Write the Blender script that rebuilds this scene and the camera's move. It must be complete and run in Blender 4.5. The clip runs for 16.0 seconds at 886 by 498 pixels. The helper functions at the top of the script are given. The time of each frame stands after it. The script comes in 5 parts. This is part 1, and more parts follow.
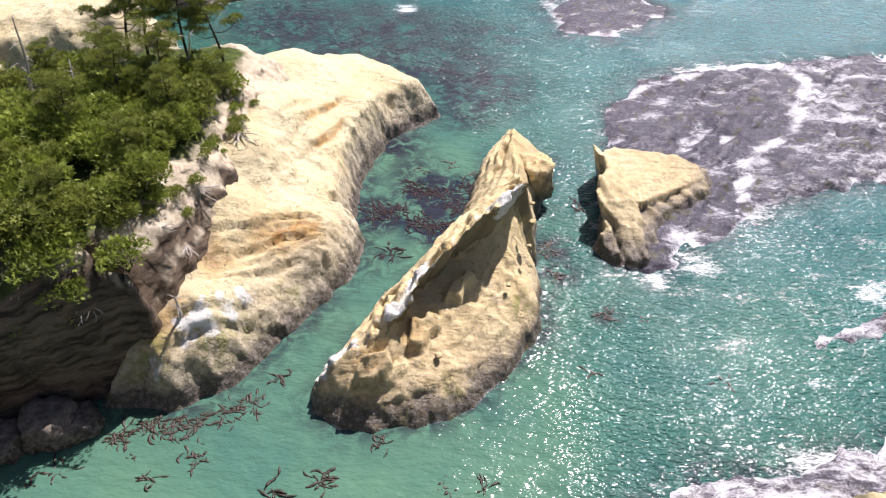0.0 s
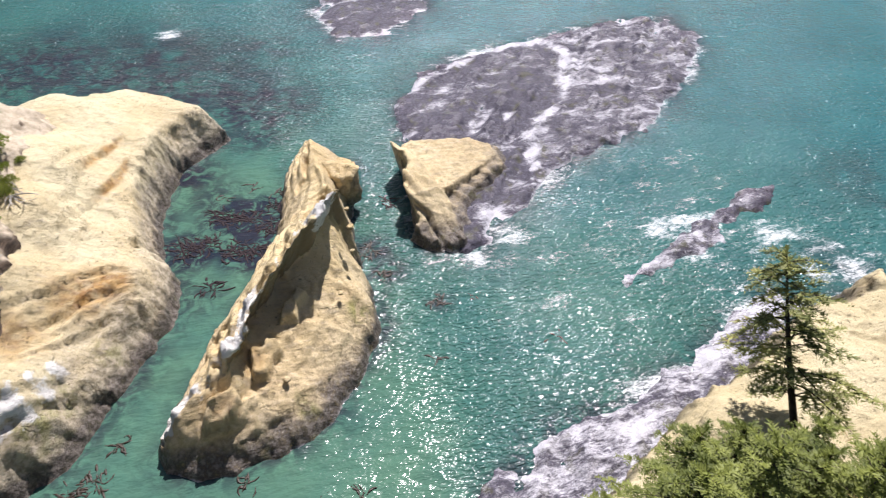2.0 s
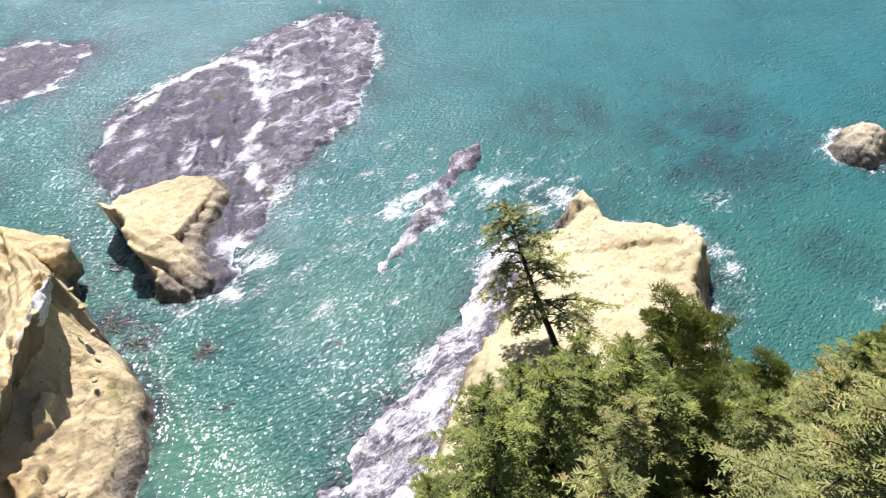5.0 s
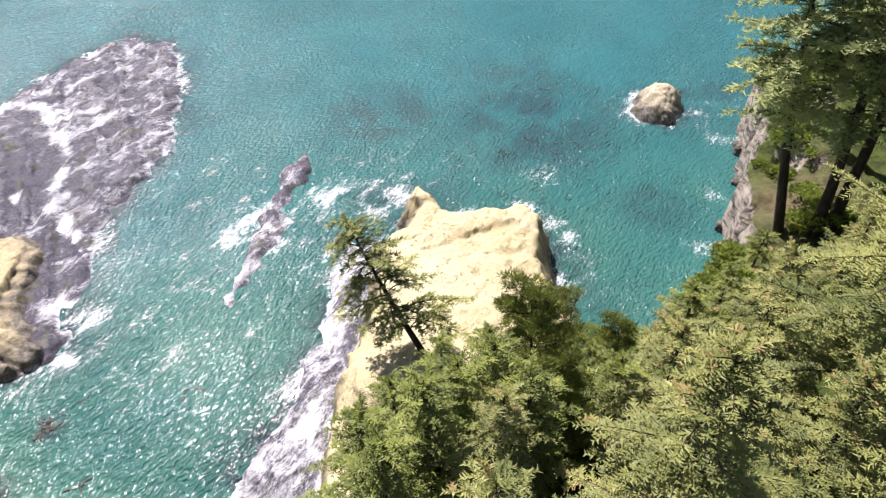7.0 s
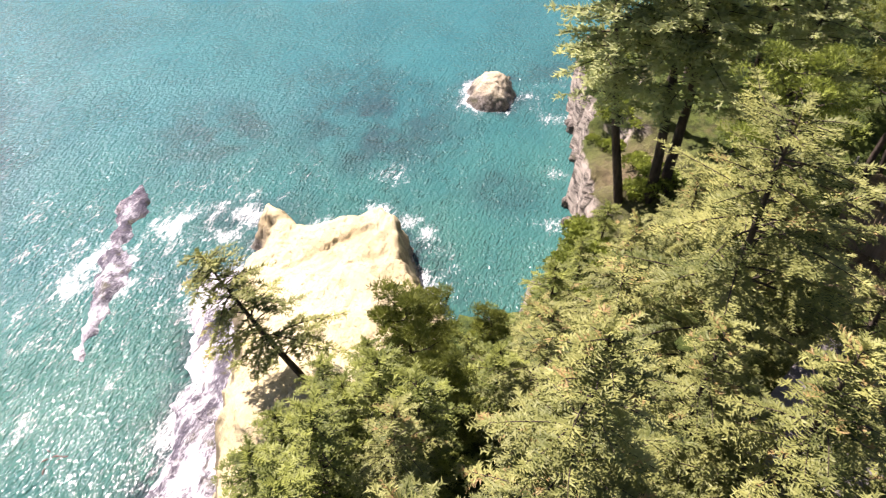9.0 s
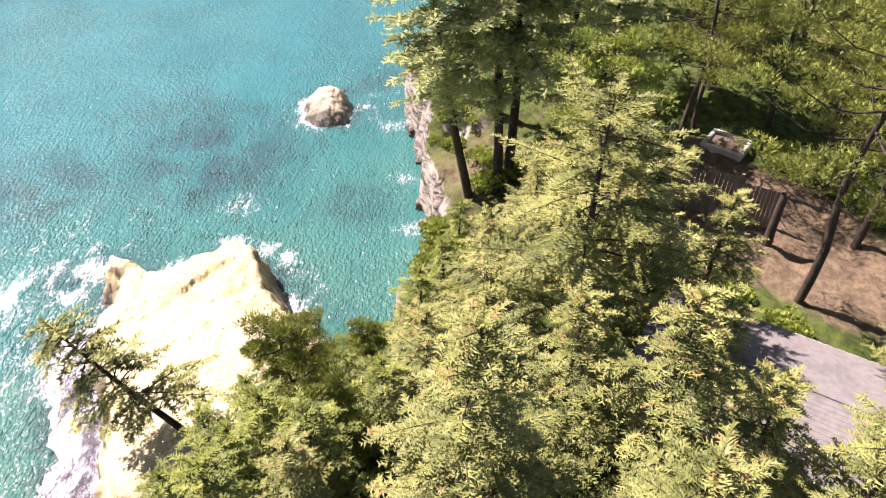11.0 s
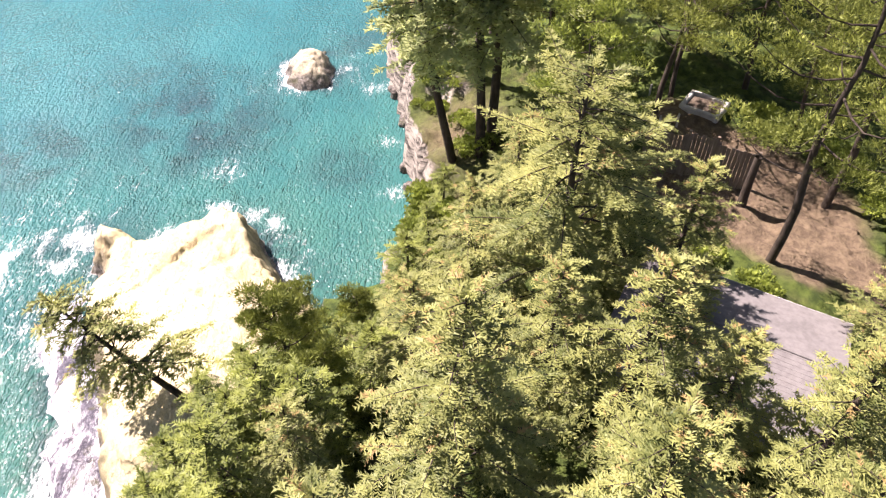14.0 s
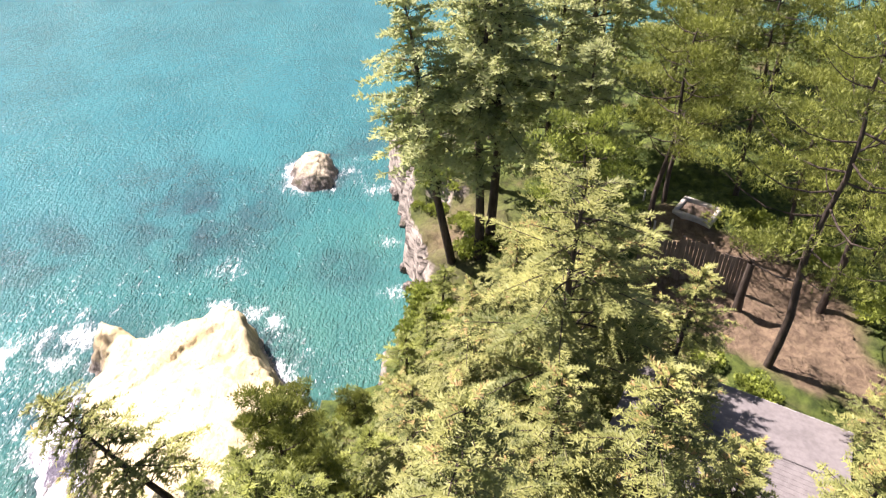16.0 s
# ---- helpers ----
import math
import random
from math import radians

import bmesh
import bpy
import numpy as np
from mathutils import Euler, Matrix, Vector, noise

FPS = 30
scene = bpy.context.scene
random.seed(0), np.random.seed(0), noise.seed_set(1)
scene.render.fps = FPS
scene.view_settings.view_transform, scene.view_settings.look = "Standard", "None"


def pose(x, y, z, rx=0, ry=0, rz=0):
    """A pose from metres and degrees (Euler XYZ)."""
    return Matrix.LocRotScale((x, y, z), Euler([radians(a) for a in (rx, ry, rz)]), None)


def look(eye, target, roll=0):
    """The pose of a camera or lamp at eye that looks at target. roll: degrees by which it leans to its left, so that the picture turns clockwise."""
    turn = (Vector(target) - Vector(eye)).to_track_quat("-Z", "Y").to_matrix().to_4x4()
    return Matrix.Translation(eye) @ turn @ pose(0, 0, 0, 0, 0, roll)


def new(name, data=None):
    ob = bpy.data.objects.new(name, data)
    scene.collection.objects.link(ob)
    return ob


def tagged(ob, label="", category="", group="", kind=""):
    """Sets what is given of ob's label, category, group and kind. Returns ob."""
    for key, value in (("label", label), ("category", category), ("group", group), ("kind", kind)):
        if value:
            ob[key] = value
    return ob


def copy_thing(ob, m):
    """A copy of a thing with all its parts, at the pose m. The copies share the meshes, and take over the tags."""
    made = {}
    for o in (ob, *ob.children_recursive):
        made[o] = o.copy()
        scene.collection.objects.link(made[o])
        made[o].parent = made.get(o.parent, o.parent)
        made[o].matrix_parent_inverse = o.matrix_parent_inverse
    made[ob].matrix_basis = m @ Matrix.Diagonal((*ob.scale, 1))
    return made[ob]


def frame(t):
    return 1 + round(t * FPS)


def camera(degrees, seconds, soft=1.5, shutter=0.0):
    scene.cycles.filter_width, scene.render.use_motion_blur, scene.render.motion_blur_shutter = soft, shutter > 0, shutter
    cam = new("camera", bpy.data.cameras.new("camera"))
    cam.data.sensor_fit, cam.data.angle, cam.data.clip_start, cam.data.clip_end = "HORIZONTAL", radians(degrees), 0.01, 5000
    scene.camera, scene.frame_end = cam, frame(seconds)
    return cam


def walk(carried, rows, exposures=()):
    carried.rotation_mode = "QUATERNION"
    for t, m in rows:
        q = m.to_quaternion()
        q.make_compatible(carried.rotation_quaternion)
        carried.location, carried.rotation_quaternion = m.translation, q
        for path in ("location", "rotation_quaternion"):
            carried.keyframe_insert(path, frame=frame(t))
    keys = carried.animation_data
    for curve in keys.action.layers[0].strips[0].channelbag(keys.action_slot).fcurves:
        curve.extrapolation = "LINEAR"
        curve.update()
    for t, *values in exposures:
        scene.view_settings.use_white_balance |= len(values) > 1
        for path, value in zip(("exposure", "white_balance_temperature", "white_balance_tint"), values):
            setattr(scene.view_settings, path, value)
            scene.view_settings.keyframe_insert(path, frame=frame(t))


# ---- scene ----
cam = camera(63.1, 16.0, soft=1.2, shutter=0.25)
PATH = [
    (0, (0.00, 0.00, 27.00), (-0.015, 22.761, 7.457), 0.26),
    (0.5, (-0.16, -0.03, 26.93), (1.100, 22.773, 7.471), 0.53),
    (1, (-0.38, -0.08, 26.86), (2.831, 22.623, 7.512), 0.68),
    (1.5, (-0.51, -0.15, 26.97), (4.709, 22.192, 7.640), 0.73),
    (2, (-0.57, -0.11, 27.12), (7.030, 21.532, 7.785), 0.64),
    (2.5, (-0.63, -0.08, 27.24), (9.283, 20.628, 7.931), 0.45),
    (3, (-0.61, -0.07, 27.33), (10.922, 19.782, 8.023), 0.28),
    (3.5, (-0.60, -0.12, 27.43), (12.096, 19.020, 8.131), 0.09),
    (4, (-0.57, -0.15, 27.51), (13.304, 18.137, 8.187), -0.26),
    (6.5, (-0.19, 0.02, 27.76), (18.881, 12.605, 8.312), -1.26),
    (7, (-0.09, 0.14, 27.83), (19.780, 11.318, 8.337), -0.97),
    (7.5, (-0.02, 0.29, 27.92), (20.500, 10.124, 8.365), -0.44),
    (8, (0.04, 0.42, 27.95), (21.018, 9.173, 8.371), -0.26),
    (8.5, (0.13, 0.49, 28.04), (21.530, 8.075, 8.427), 0.15),
    (9, (0.17, 0.52, 28.09), (22.136, 6.182, 8.462), 0.26),
    (9.5, (0.16, 0.55, 28.21), (22.558, 4.173, 8.576), 0.49),
    (10, (0.13, 0.52, 28.26), (22.737, 2.346, 8.623), 0.47),
    (12.5, (-0.16, 0.45, 28.64), (22.849, -0.029, 9.393), -0.46),
    (13, (-0.25, 0.40, 28.82), (22.677, -0.039, 9.487), -0.31),
    (13.5, (-0.30, 0.44, 29.01), (21.844, -0.053, 8.775), -0.23),
    (14, (-0.29, 0.51, 29.20), (21.382, -0.031, 8.464), -0.13),
    (14.5, (-0.31, 0.52, 29.35), (21.341, -0.052, 8.591), -0.03),
    (15, (-0.36, 0.50, 29.52), (21.715, -0.084, 9.215), 0.05),
    (15.5, (-0.42, 0.47, 29.67), (22.675, -0.115, 10.525), 0.16),
    (16, (-0.41, 0.54, 29.72), (23.787, -0.109, 12.002), 0.42),
]
walk(cam, [(t, look(eye, target, roll)) for t, eye, target, roll in PATH],
     exposures=[(0, 0.69, 6450, 20), (2, 0.48, 6300, 18), (3, 0.46, 6250, 17), (4, 0.64, 6250, 17), (7, 0.85, 6450, 18), (9, 1.25, 6950, 26), (12.5, 1.58, 6950, 28), (16, 1.57, 6800, 26)])

# ---- sky and sun ----
SUN_AZ, SUN_EL = 31.0, 53.0     # degrees, clockwise from +y; above the horizon
world = bpy.data.worlds.new("sky")
scene.world = world
world.use_nodes = True
wn = world.node_tree.nodes
sky = wn.new("ShaderNodeTexSky")
sky.sky_type = "NISHITA"
sky.sun_disc = False
sky.sun_elevation, sky.sun_rotation = radians(SUN_EL), radians(SUN_AZ)
world.node_tree.links.new(sky.outputs[0], wn["Background"].inputs[0])
wn["Background"].inputs[1].default_value = 0.044
sun_data = bpy.data.lights.new("sun", "SUN")
sun_data.energy, sun_data.angle, sun_data.color = 5.0, radians(0.53), (1.0, 0.96, 0.91)
sun = new("sun", sun_data)
_az, _el = radians(SUN_AZ), radians(SUN_EL)
sun.matrix_world = look((40 * math.sin(_az), 40 * math.cos(_az), 60), (40 * math.sin(_az) - math.sin(_az) * math.cos(_el), 40 * math.cos(_az) - math.cos(_az) * math.cos(_el), 60 - math.sin(_el)))

# ---- noise and mesh tools ----
_perm = np.random.RandomState(7).permutation(4096)
_vals = np.random.RandomState(8).rand(4096) * 2 - 1


def vnoise(x, y, z=0.0):
    """Smooth value noise, about -1 to 1, with one lump per unit."""
    x, y, z = np.broadcast_arrays(np.asarray(x, float), np.asarray(y, float), np.asarray(z, float))
    i, j, k = (np.floor(v).astype(int) for v in (x, y, z))
    fx, fy, fz = x - i, y - j, z - k
    fx, fy, fz = (v * v * v * (v * (v * 6 - 15) + 10) for v in (fx, fy, fz))

    def at(a, b, c):
        return _vals[_perm[(_perm[(_perm[(i + a) & 4095] + j + b) & 4095] + k + c) & 4095]]

    low = (at(0, 0, 0) * (1 - fx) + at(1, 0, 0) * fx) * (1 - fy) + (at(0, 1, 0) * (1 - fx) + at(1, 1, 0) * fx) * fy
    high = (at(0, 0, 1) * (1 - fx) + at(1, 0, 1) * fx) * (1 - fy) + (at(0, 1, 1) * (1 - fx) + at(1, 1, 1) * fx) * fy
    return low * (1 - fz) + high * fz


def fbm(x, y, z=0.0, octaves=4):
    out, amp = 0.0, 0.55
    for o in range(octaves):
        out = out + amp * vnoise(x * 2**o + 17.3 * o, y * 2**o - 9.1 * o, np.asarray(z) * 2**o + 3.7 * o)
        amp *= 0.5
    return out


def smooth(a, b, v):
    t = np.clip((v - a) / (b - a), 0, 1)
    return t * t * (3 - 2 * t)


def inside(x, y, outline):
    """The distance to a closed outline, positive inside it."""
    pts = np.array(outline, float)
    best, odd = np.full(np.shape(x), 1e9), np.zeros(np.shape(x), bool)
    for (ax, ay), (bx, by) in zip(pts, np.roll(pts, -1, 0)):
        dx, dy = bx - ax, by - ay
        t = np.clip(((x - ax) * dx + (y - ay) * dy) / (dx * dx + dy * dy), 0, 1)
        best = np.minimum(best, np.hypot(x - ax - t * dx, y - ay - t * dy))
        cross = (ay > y) != (by > y)
        odd ^= cross & (x < dx * (y - ay) / (dy if dy else 1e-9) + ax)
    return np.where(odd, best, -best)


def along(x, y, line):
    """Distance to an open line (positive on its right), the share of its length, and the value at the nearest point (third number of each corner)."""
    pts = np.array([(*p, 0)[:3] for p in line], float)
    best, side, share, val = np.full(np.shape(x), 1e9), np.zeros(np.shape(x)), np.zeros(np.shape(x)), np.zeros(np.shape(x))
    n = len(pts) - 1
    for s, ((ax, ay, az), (bx, by, bz)) in enumerate(zip(pts[:-1], pts[1:])):
        dx, dy = bx - ax, by - ay
        t = np.clip(((x - ax) * dx + (y - ay) * dy) / (dx * dx + dy * dy), 0, 1)
        d = np.hypot(x - ax - t * dx, y - ay - t * dy)
        near = d < best
        best = np.where(near, d, best)
        side = np.where(near, np.sign((x - ax) * dy - (y - ay) * dx), side)
        share = np.where(near, (s + t) / n, share)
        val = np.where(near, az + t * (bz - az), val)
    return best * side, share, val


def heights(x, y, spots, power=3.0, soft=0.3):
    """A smooth surface through spots (x, y, z)."""
    top, total = 0.0, 0.0
    for sx, sy, sz in spots:
        w = 1 / (np.hypot(x - sx, y - sy) ** power + soft)
        top, total = top + w * sz, total + w
    return top / total


def scarp(h, x, y, line, drop, width, ramp=0.3):
    """Breaks a ledge into the surface: over ramp it falls by drop (or by the line's own third numbers) on the right of the line, and comes back over width."""
    d, share, own = along(x, y, line)
    if drop is None:
        drop = own
    d = d + 0.18 * fbm(x * 1.3, y * 1.3, 5.0)
    ends = smooth(0, 0.12, share) * smooth(0, 0.12, 1 - share)
    return h - drop * ends * np.clip(d / ramp, 0, 1) * np.exp(-np.maximum(d - ramp, 0) / width)


def ledges(h, x, y, step, amount, tilt=(0.0, 0.0)):
    """Weathers a surface into uneven bedding steps."""
    q = (h + tilt[0] * x + tilt[1] * y) / step + 0.8 * fbm(x * 0.35, y * 0.35, 12.0, 3)
    part_up = q - np.floor(q)
    return h + amount * step * (smooth(0.25, 0.75, part_up) - part_up)


def np_mesh(name, verts, faces, mats=(), attrs=None, shade=True):
    verts, faces = np.ascontiguousarray(verts, np.float32), np.ascontiguousarray(faces, np.int32)
    me = bpy.data.meshes.new(name)
    n, k = faces.shape
    me.vertices.add(len(verts))
    me.vertices.foreach_set("co", verts.ravel())
    me.loops.add(n * k)
    me.loops.foreach_set("vertex_index", faces.ravel())
    me.polygons.add(n)
    me.polygons.foreach_set("loop_start", np.arange(0, n * k, k, dtype=np.int32))
    me.polygons.foreach_set("loop_total", np.full(n, k, np.int32))
    me.polygons.foreach_set("use_smooth", np.full(n, shade))
    for key, values in (attrs or {}).items():
        me.attributes.new(key, "FLOAT", "POINT").data.foreach_set("value", np.ascontiguousarray(values, np.float32))
    for m in mats:
        me.materials.append(m)
    me.update()
    me.validate()
    return me


def grid_faces(nx, ny):
    a = (np.arange(nx - 1)[:, None] * ny + np.arange(ny - 1)[None]).ravel()
    return np.stack([a, a + ny, a + ny + 1, a + 1], 1)


def land(name, box, step, fn, mat, drop=-0.8, rough=0.12, masks=None, lean=None, fine=None, belt=None):
    """A stretch of rock or ground, as a fine sheet over box (x0, x1, y0, y1), or over fine with a coarser rest; what lies deep under water is left out."""
    xs, ys = np.arange(box[0], box[1], step), np.arange(box[2], box[3], step)
    if fine:
        xs, ys = (np.concatenate([np.arange(lo, a, 2.5), np.arange(a, b, step), np.arange(b, hi + 2.5, 2.5)]) for lo, hi, a, b in ((box[0], box[1], fine[0], fine[1]), (box[2], box[3], fine[2], fine[3])))
    gx, gy = np.meshgrid(xs, ys, indexing="ij")
    h = fn(gx, gy)
    faces = grid_faces(*gx.shape)
    f = h.ravel()[faces].max(1) > drop
    v = np.stack([gx, gy, h], -1).reshape(-1, 3)
    # uneven faces: shift by noise in space, so that steep parts are not smooth
    x, y, z = v.T
    amp = rough * smooth(-0.6, 0.6, z)
    shifts = np.stack([fbm(x * 1.9 + 31, y * 1.9, z * 2.6, 4), fbm(x * 1.9, y * 1.9 + 57, z * 2.6, 4), 0.6 * fbm(x * 2.4, y * 2.4, z * 2.4 + 91, 4)], -1)
    w = v + shifts * amp[:, None] * 2.0
    if lean:
        w[:, :2] += lean(x, y, z)

    def sheet(label, kept):
        used = np.unique(kept)
        index = np.full(len(v), -1)
        index[used] = np.arange(len(used))
        attrs = {k: m(v[used, 0], v[used, 1], v[used, 2]) for k, m in (masks or {}).items()}
        return np_mesh(label, w[used], index[kept], (mat,), attrs)

    kept = faces[f]
    if belt is None:
        return sheet(name, kept)
    low = h.ravel()[kept].mean(1) < belt
    return sheet("rock_face", kept[~low]), sheet("tide_belt", kept[low])


def part(name, data, mat, parent, label=""):
    """One mesh object under a thing; data is a bmesh or a mesh."""
    if isinstance(data, bmesh.types.BMesh):
        me = bpy.data.meshes.new(name)
        data.to_mesh(me)
        data.free()
        data = me
    if mat and not data.materials:
        data.materials.append(mat)
    ob = new(name, data)
    ob.parent = parent
    return tagged(ob, label)


# ---- materials ----
def material(name):
    m = bpy.data.materials.new(name)
    m.use_nodes = True
    return m, m.node_tree.nodes, m.node_tree.links, m.node_tree.nodes["Principled BSDF"]


class Nodes:
    """Short ways to add nodes to a material."""

    def __init__(self, name):
        self.m, self.n, self.l, self.bsdf = material(name)
        self.pos = self.n.new("ShaderNodeNewGeometry").outputs["Position"]

    def put(self, socket, value):
        if isinstance(value, bpy.types.NodeSocket):
            self.l.new(value, socket)
        elif isinstance(value, tuple) and len(value) == 3 and socket.type == "RGBA":
            socket.default_value = (*value, 1)
        else:
            socket.default_value = value

    def noise(self, scale, detail=4.0, rough=0.55, vector=None, stretch=None, turn=None, distort=0.0):
        t = self.n.new("ShaderNodeTexNoise")
        v = vector or self.pos
        if stretch or turn:
            mp = self.n.new("ShaderNodeMapping")
            mp.inputs["Scale"].default_value = stretch or (1, 1, 1)
            mp.inputs["Rotation"].default_value = [radians(a) for a in (turn or (0, 0, 0))]
            self.l.new(v, mp.inputs["Vector"])
            v = mp.outputs[0]
        self.l.new(v, t.inputs["Vector"])
        t.inputs["Scale"].default_value, t.inputs["Detail"].default_value, t.inputs["Roughness"].default_value = scale, detail, rough
        t.inputs["Distortion"].default_value = distort
        return t.outputs["Fac"]

    def ramp(self, value, low, high, a=0.0, b=1.0):
        r = self.n.new("ShaderNodeMapRange")
        for key, v in (("Value", value), ("From Min", low), ("From Max", high), ("To Min", a), ("To Max", b)):
            self.put(r.inputs[key], v)
        r.interpolation_type = "SMOOTHSTEP"
        return r.outputs[0]

    def math(self, op, a, b=0.0):
        r = self.n.new("ShaderNodeMath")
        r.operation = op
        self.put(r.inputs[0], a)
        self.put(r.inputs[1], b)
        return r.outputs[0]

    def mix(self, fac, a, b, blend="MIX"):
        r = self.n.new("ShaderNodeMix")
        r.data_type, r.blend_type = "RGBA", blend
        self.put(r.inputs[0], fac)
        self.put(r.inputs[6], a)
        self.put(r.inputs[7], b)
        return r.outputs[2]

    def attr(self, name):
        r = self.n.new("ShaderNodeAttribute")
        r.attribute_name = name
        return r.outputs["Fac"]

    def height(self):
        r = self.n.new("ShaderNodeSeparateXYZ")
        self.l.new(self.pos, r.inputs[0])
        return r.outputs[2]

    def bump(self, value, strength, distance, normal=None):
        r = self.n.new("ShaderNodeBump")
        self.put(r.inputs["Height"], value)
        r.inputs["Strength"].default_value, r.inputs["Distance"].default_value = strength, distance
        if normal:
            self.l.new(normal, r.inputs["Normal"])
        return r.outputs[0]

    def done(self, color, rough, normal=None, spec=0.5):
        self.put(self.bsdf.inputs["Base Color"], color)
        self.put(self.bsdf.inputs["Roughness"], rough)
        self.put(self.bsdf.inputs["Specular IOR Level"], spec)
        if normal:
            self.l.new(normal, self.bsdf.inputs["Normal"])
        return self.m


def sandstone(name, pale, warm, grey, tide=1.0, strike=(0, 0, -35), band=0.35, splash=0.6, wet=0.45, weeds=((0.045, 0.036, 0.030), (0.25, 0.22, 0.19)), steep=(0.36, 0.06)):
    """Weathered yellow sandstone with a dark belt of mussels and weed at the tide line; masks: guano, ochre, algae, foam."""
    k = Nodes(name)
    big, mid, fine = k.noise(0.28, 4), k.noise(1.4, 6, 0.6), k.noise(9.0, 5, 0.65)
    beds = k.noise(1.1, 5, 0.6, stretch=(0.5, 3.0, 2.5), turn=strike)
    c = k.mix(k.ramp(big, 0.38, 0.62, 0.0, 0.8), pale, warm)
    c = k.mix(k.ramp(beds, 0.52, 0.72, 0, band), c, grey)
    c = k.mix(k.ramp(mid, 0.52, 0.75, 0, 0.28), c, tuple(v * 0.66 for v in warm))
    c = k.mix(k.ramp(fine, 0.3, 0.7, 0.0, 0.15), c, tuple(v * 0.5 for v in pale))
    streak = k.noise(1.5, 7, 0.72, stretch=(0.5, 2.6, 2.4), turn=strike, distort=0.6)
    c = k.mix(k.ramp(streak, 0.56, 0.66, 0, 0.35), c, tuple(min(0.8, v * 1.15 + 0.08) for v in grey))
    c = k.mix(k.ramp(streak, 0.42, 0.35, 0, 0.30), c, tuple(v * 0.42 for v in warm))
    patchy = k.ramp(k.noise(0.6, 5, 0.6), 0.42, 0.60)
    c = k.mix(k.math("MULTIPLY", patchy, k.ramp(k.noise(18, 4, 0.75), 0.50, 0.66, 0, 0.5)), c, tuple(v * 0.36 for v in warm))
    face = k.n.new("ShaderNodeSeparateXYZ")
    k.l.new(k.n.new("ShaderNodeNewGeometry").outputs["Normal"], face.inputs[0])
    # near-vertical faces: browner rock, plus the walls' shade painted into the colour
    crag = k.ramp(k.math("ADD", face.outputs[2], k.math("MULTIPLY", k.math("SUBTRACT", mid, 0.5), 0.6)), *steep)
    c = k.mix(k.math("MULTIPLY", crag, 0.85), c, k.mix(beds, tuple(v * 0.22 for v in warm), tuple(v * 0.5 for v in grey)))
    c = k.mix(k.math("MULTIPLY", k.attr("ochre"), k.ramp(mid, 0.3, 0.6, 0.35, 1.0)), c, k.mix(k.ramp(beds, 0.4, 0.62), (0.46, 0.27, 0.085), (0.30, 0.15, 0.05)))
    c = k.mix(k.math("MULTIPLY", k.attr("algae"), k.ramp(mid, 0.42, 0.58)), c, (0.30, 0.30, 0.06))
    c = k.mix(k.ramp(k.math("ADD", k.attr("guano"), k.math("MULTIPLY", k.math("SUBTRACT", mid, 0.5), 1.6)), 0.42, 0.62), c, (0.80, 0.79, 0.75))
    vor = k.n.new("ShaderNodeTexVoronoi")
    vor.feature = "DISTANCE_TO_EDGE"
    mp = k.n.new("ShaderNodeMapping")
    mp.inputs["Scale"].default_value, mp.inputs["Rotation"].default_value = (0.45, 1.5, 1.2), [radians(v) for v in strike]
    warp = k.n.new("ShaderNodeVectorMath")
    warp.operation = "ADD"
    wob = k.n.new("ShaderNodeTexNoise")
    wob.inputs["Scale"].default_value, wob.inputs["Detail"].default_value = 1.3, 4
    k.l.new(k.pos, wob.inputs["Vector"])
    k.l.new(k.pos, warp.inputs[0])
    k.l.new(wob.outputs["Color"], warp.inputs[1])
    k.l.new(warp.outputs[0], mp.inputs["Vector"])
    k.l.new(mp.outputs[0], vor.inputs["Vector"])
    vor.inputs["Scale"].default_value = 0.8
    crack = k.math("MULTIPLY", k.ramp(vor.outputs["Distance"], 0.030, 0.004), k.ramp(k.noise(0.5, 3), 0.60, 0.70))
    c = k.mix(k.math("MULTIPLY", crack, 0.4), c, tuple(v * 0.30 for v in warm))
    pit = k.ramp(k.noise(4.5, 5, 0.72), 0.58, 0.66)
    c = k.mix(k.math("MULTIPLY", pit, k.ramp(k.noise(0.45, 3), 0.42, 0.60, 0.0, 0.75)), c, tuple(v * 0.38 for v in warm))
    # grey lichen and salt above the tide belt
    salty = k.math("ADD", k.height(), k.math("MULTIPLY", k.math("SUBTRACT", k.noise(0.7, 6, 0.7), 0.5), 4.0))
    c = k.mix(k.ramp(salty, tide * 3.4, tide * 1.2, 0.0, splash), c, k.mix(k.ramp(k.noise(3.2, 6, 0.75), 0.42, 0.6), tuple(v * 0.52 for v in grey), tuple(min(0.7, v * 1.1 + 0.05) for v in grey)))
    # tide belt
    edge = k.math("ADD", k.height(), k.math("MULTIPLY", k.math("SUBTRACT", k.noise(0.8, 5, 0.65), 0.5), 1.4 * tide))
    belt = k.ramp(edge, tide * 1.25, tide * 0.45)
    speck = k.noise(4.2, 6, 0.75)
    weed = k.mix(k.ramp(speck, 0.40, 0.62), weeds[0], weeds[1])
    weed = k.mix(k.ramp(k.noise(1.1, 3), 0.55, 0.7, 0, 0.6), weed, (0.10, 0.10, 0.035))
    c = k.mix(k.math("MULTIPLY", belt, k.ramp(speck, 0.28, 0.5, 0.55, 1.0)), c, weed)
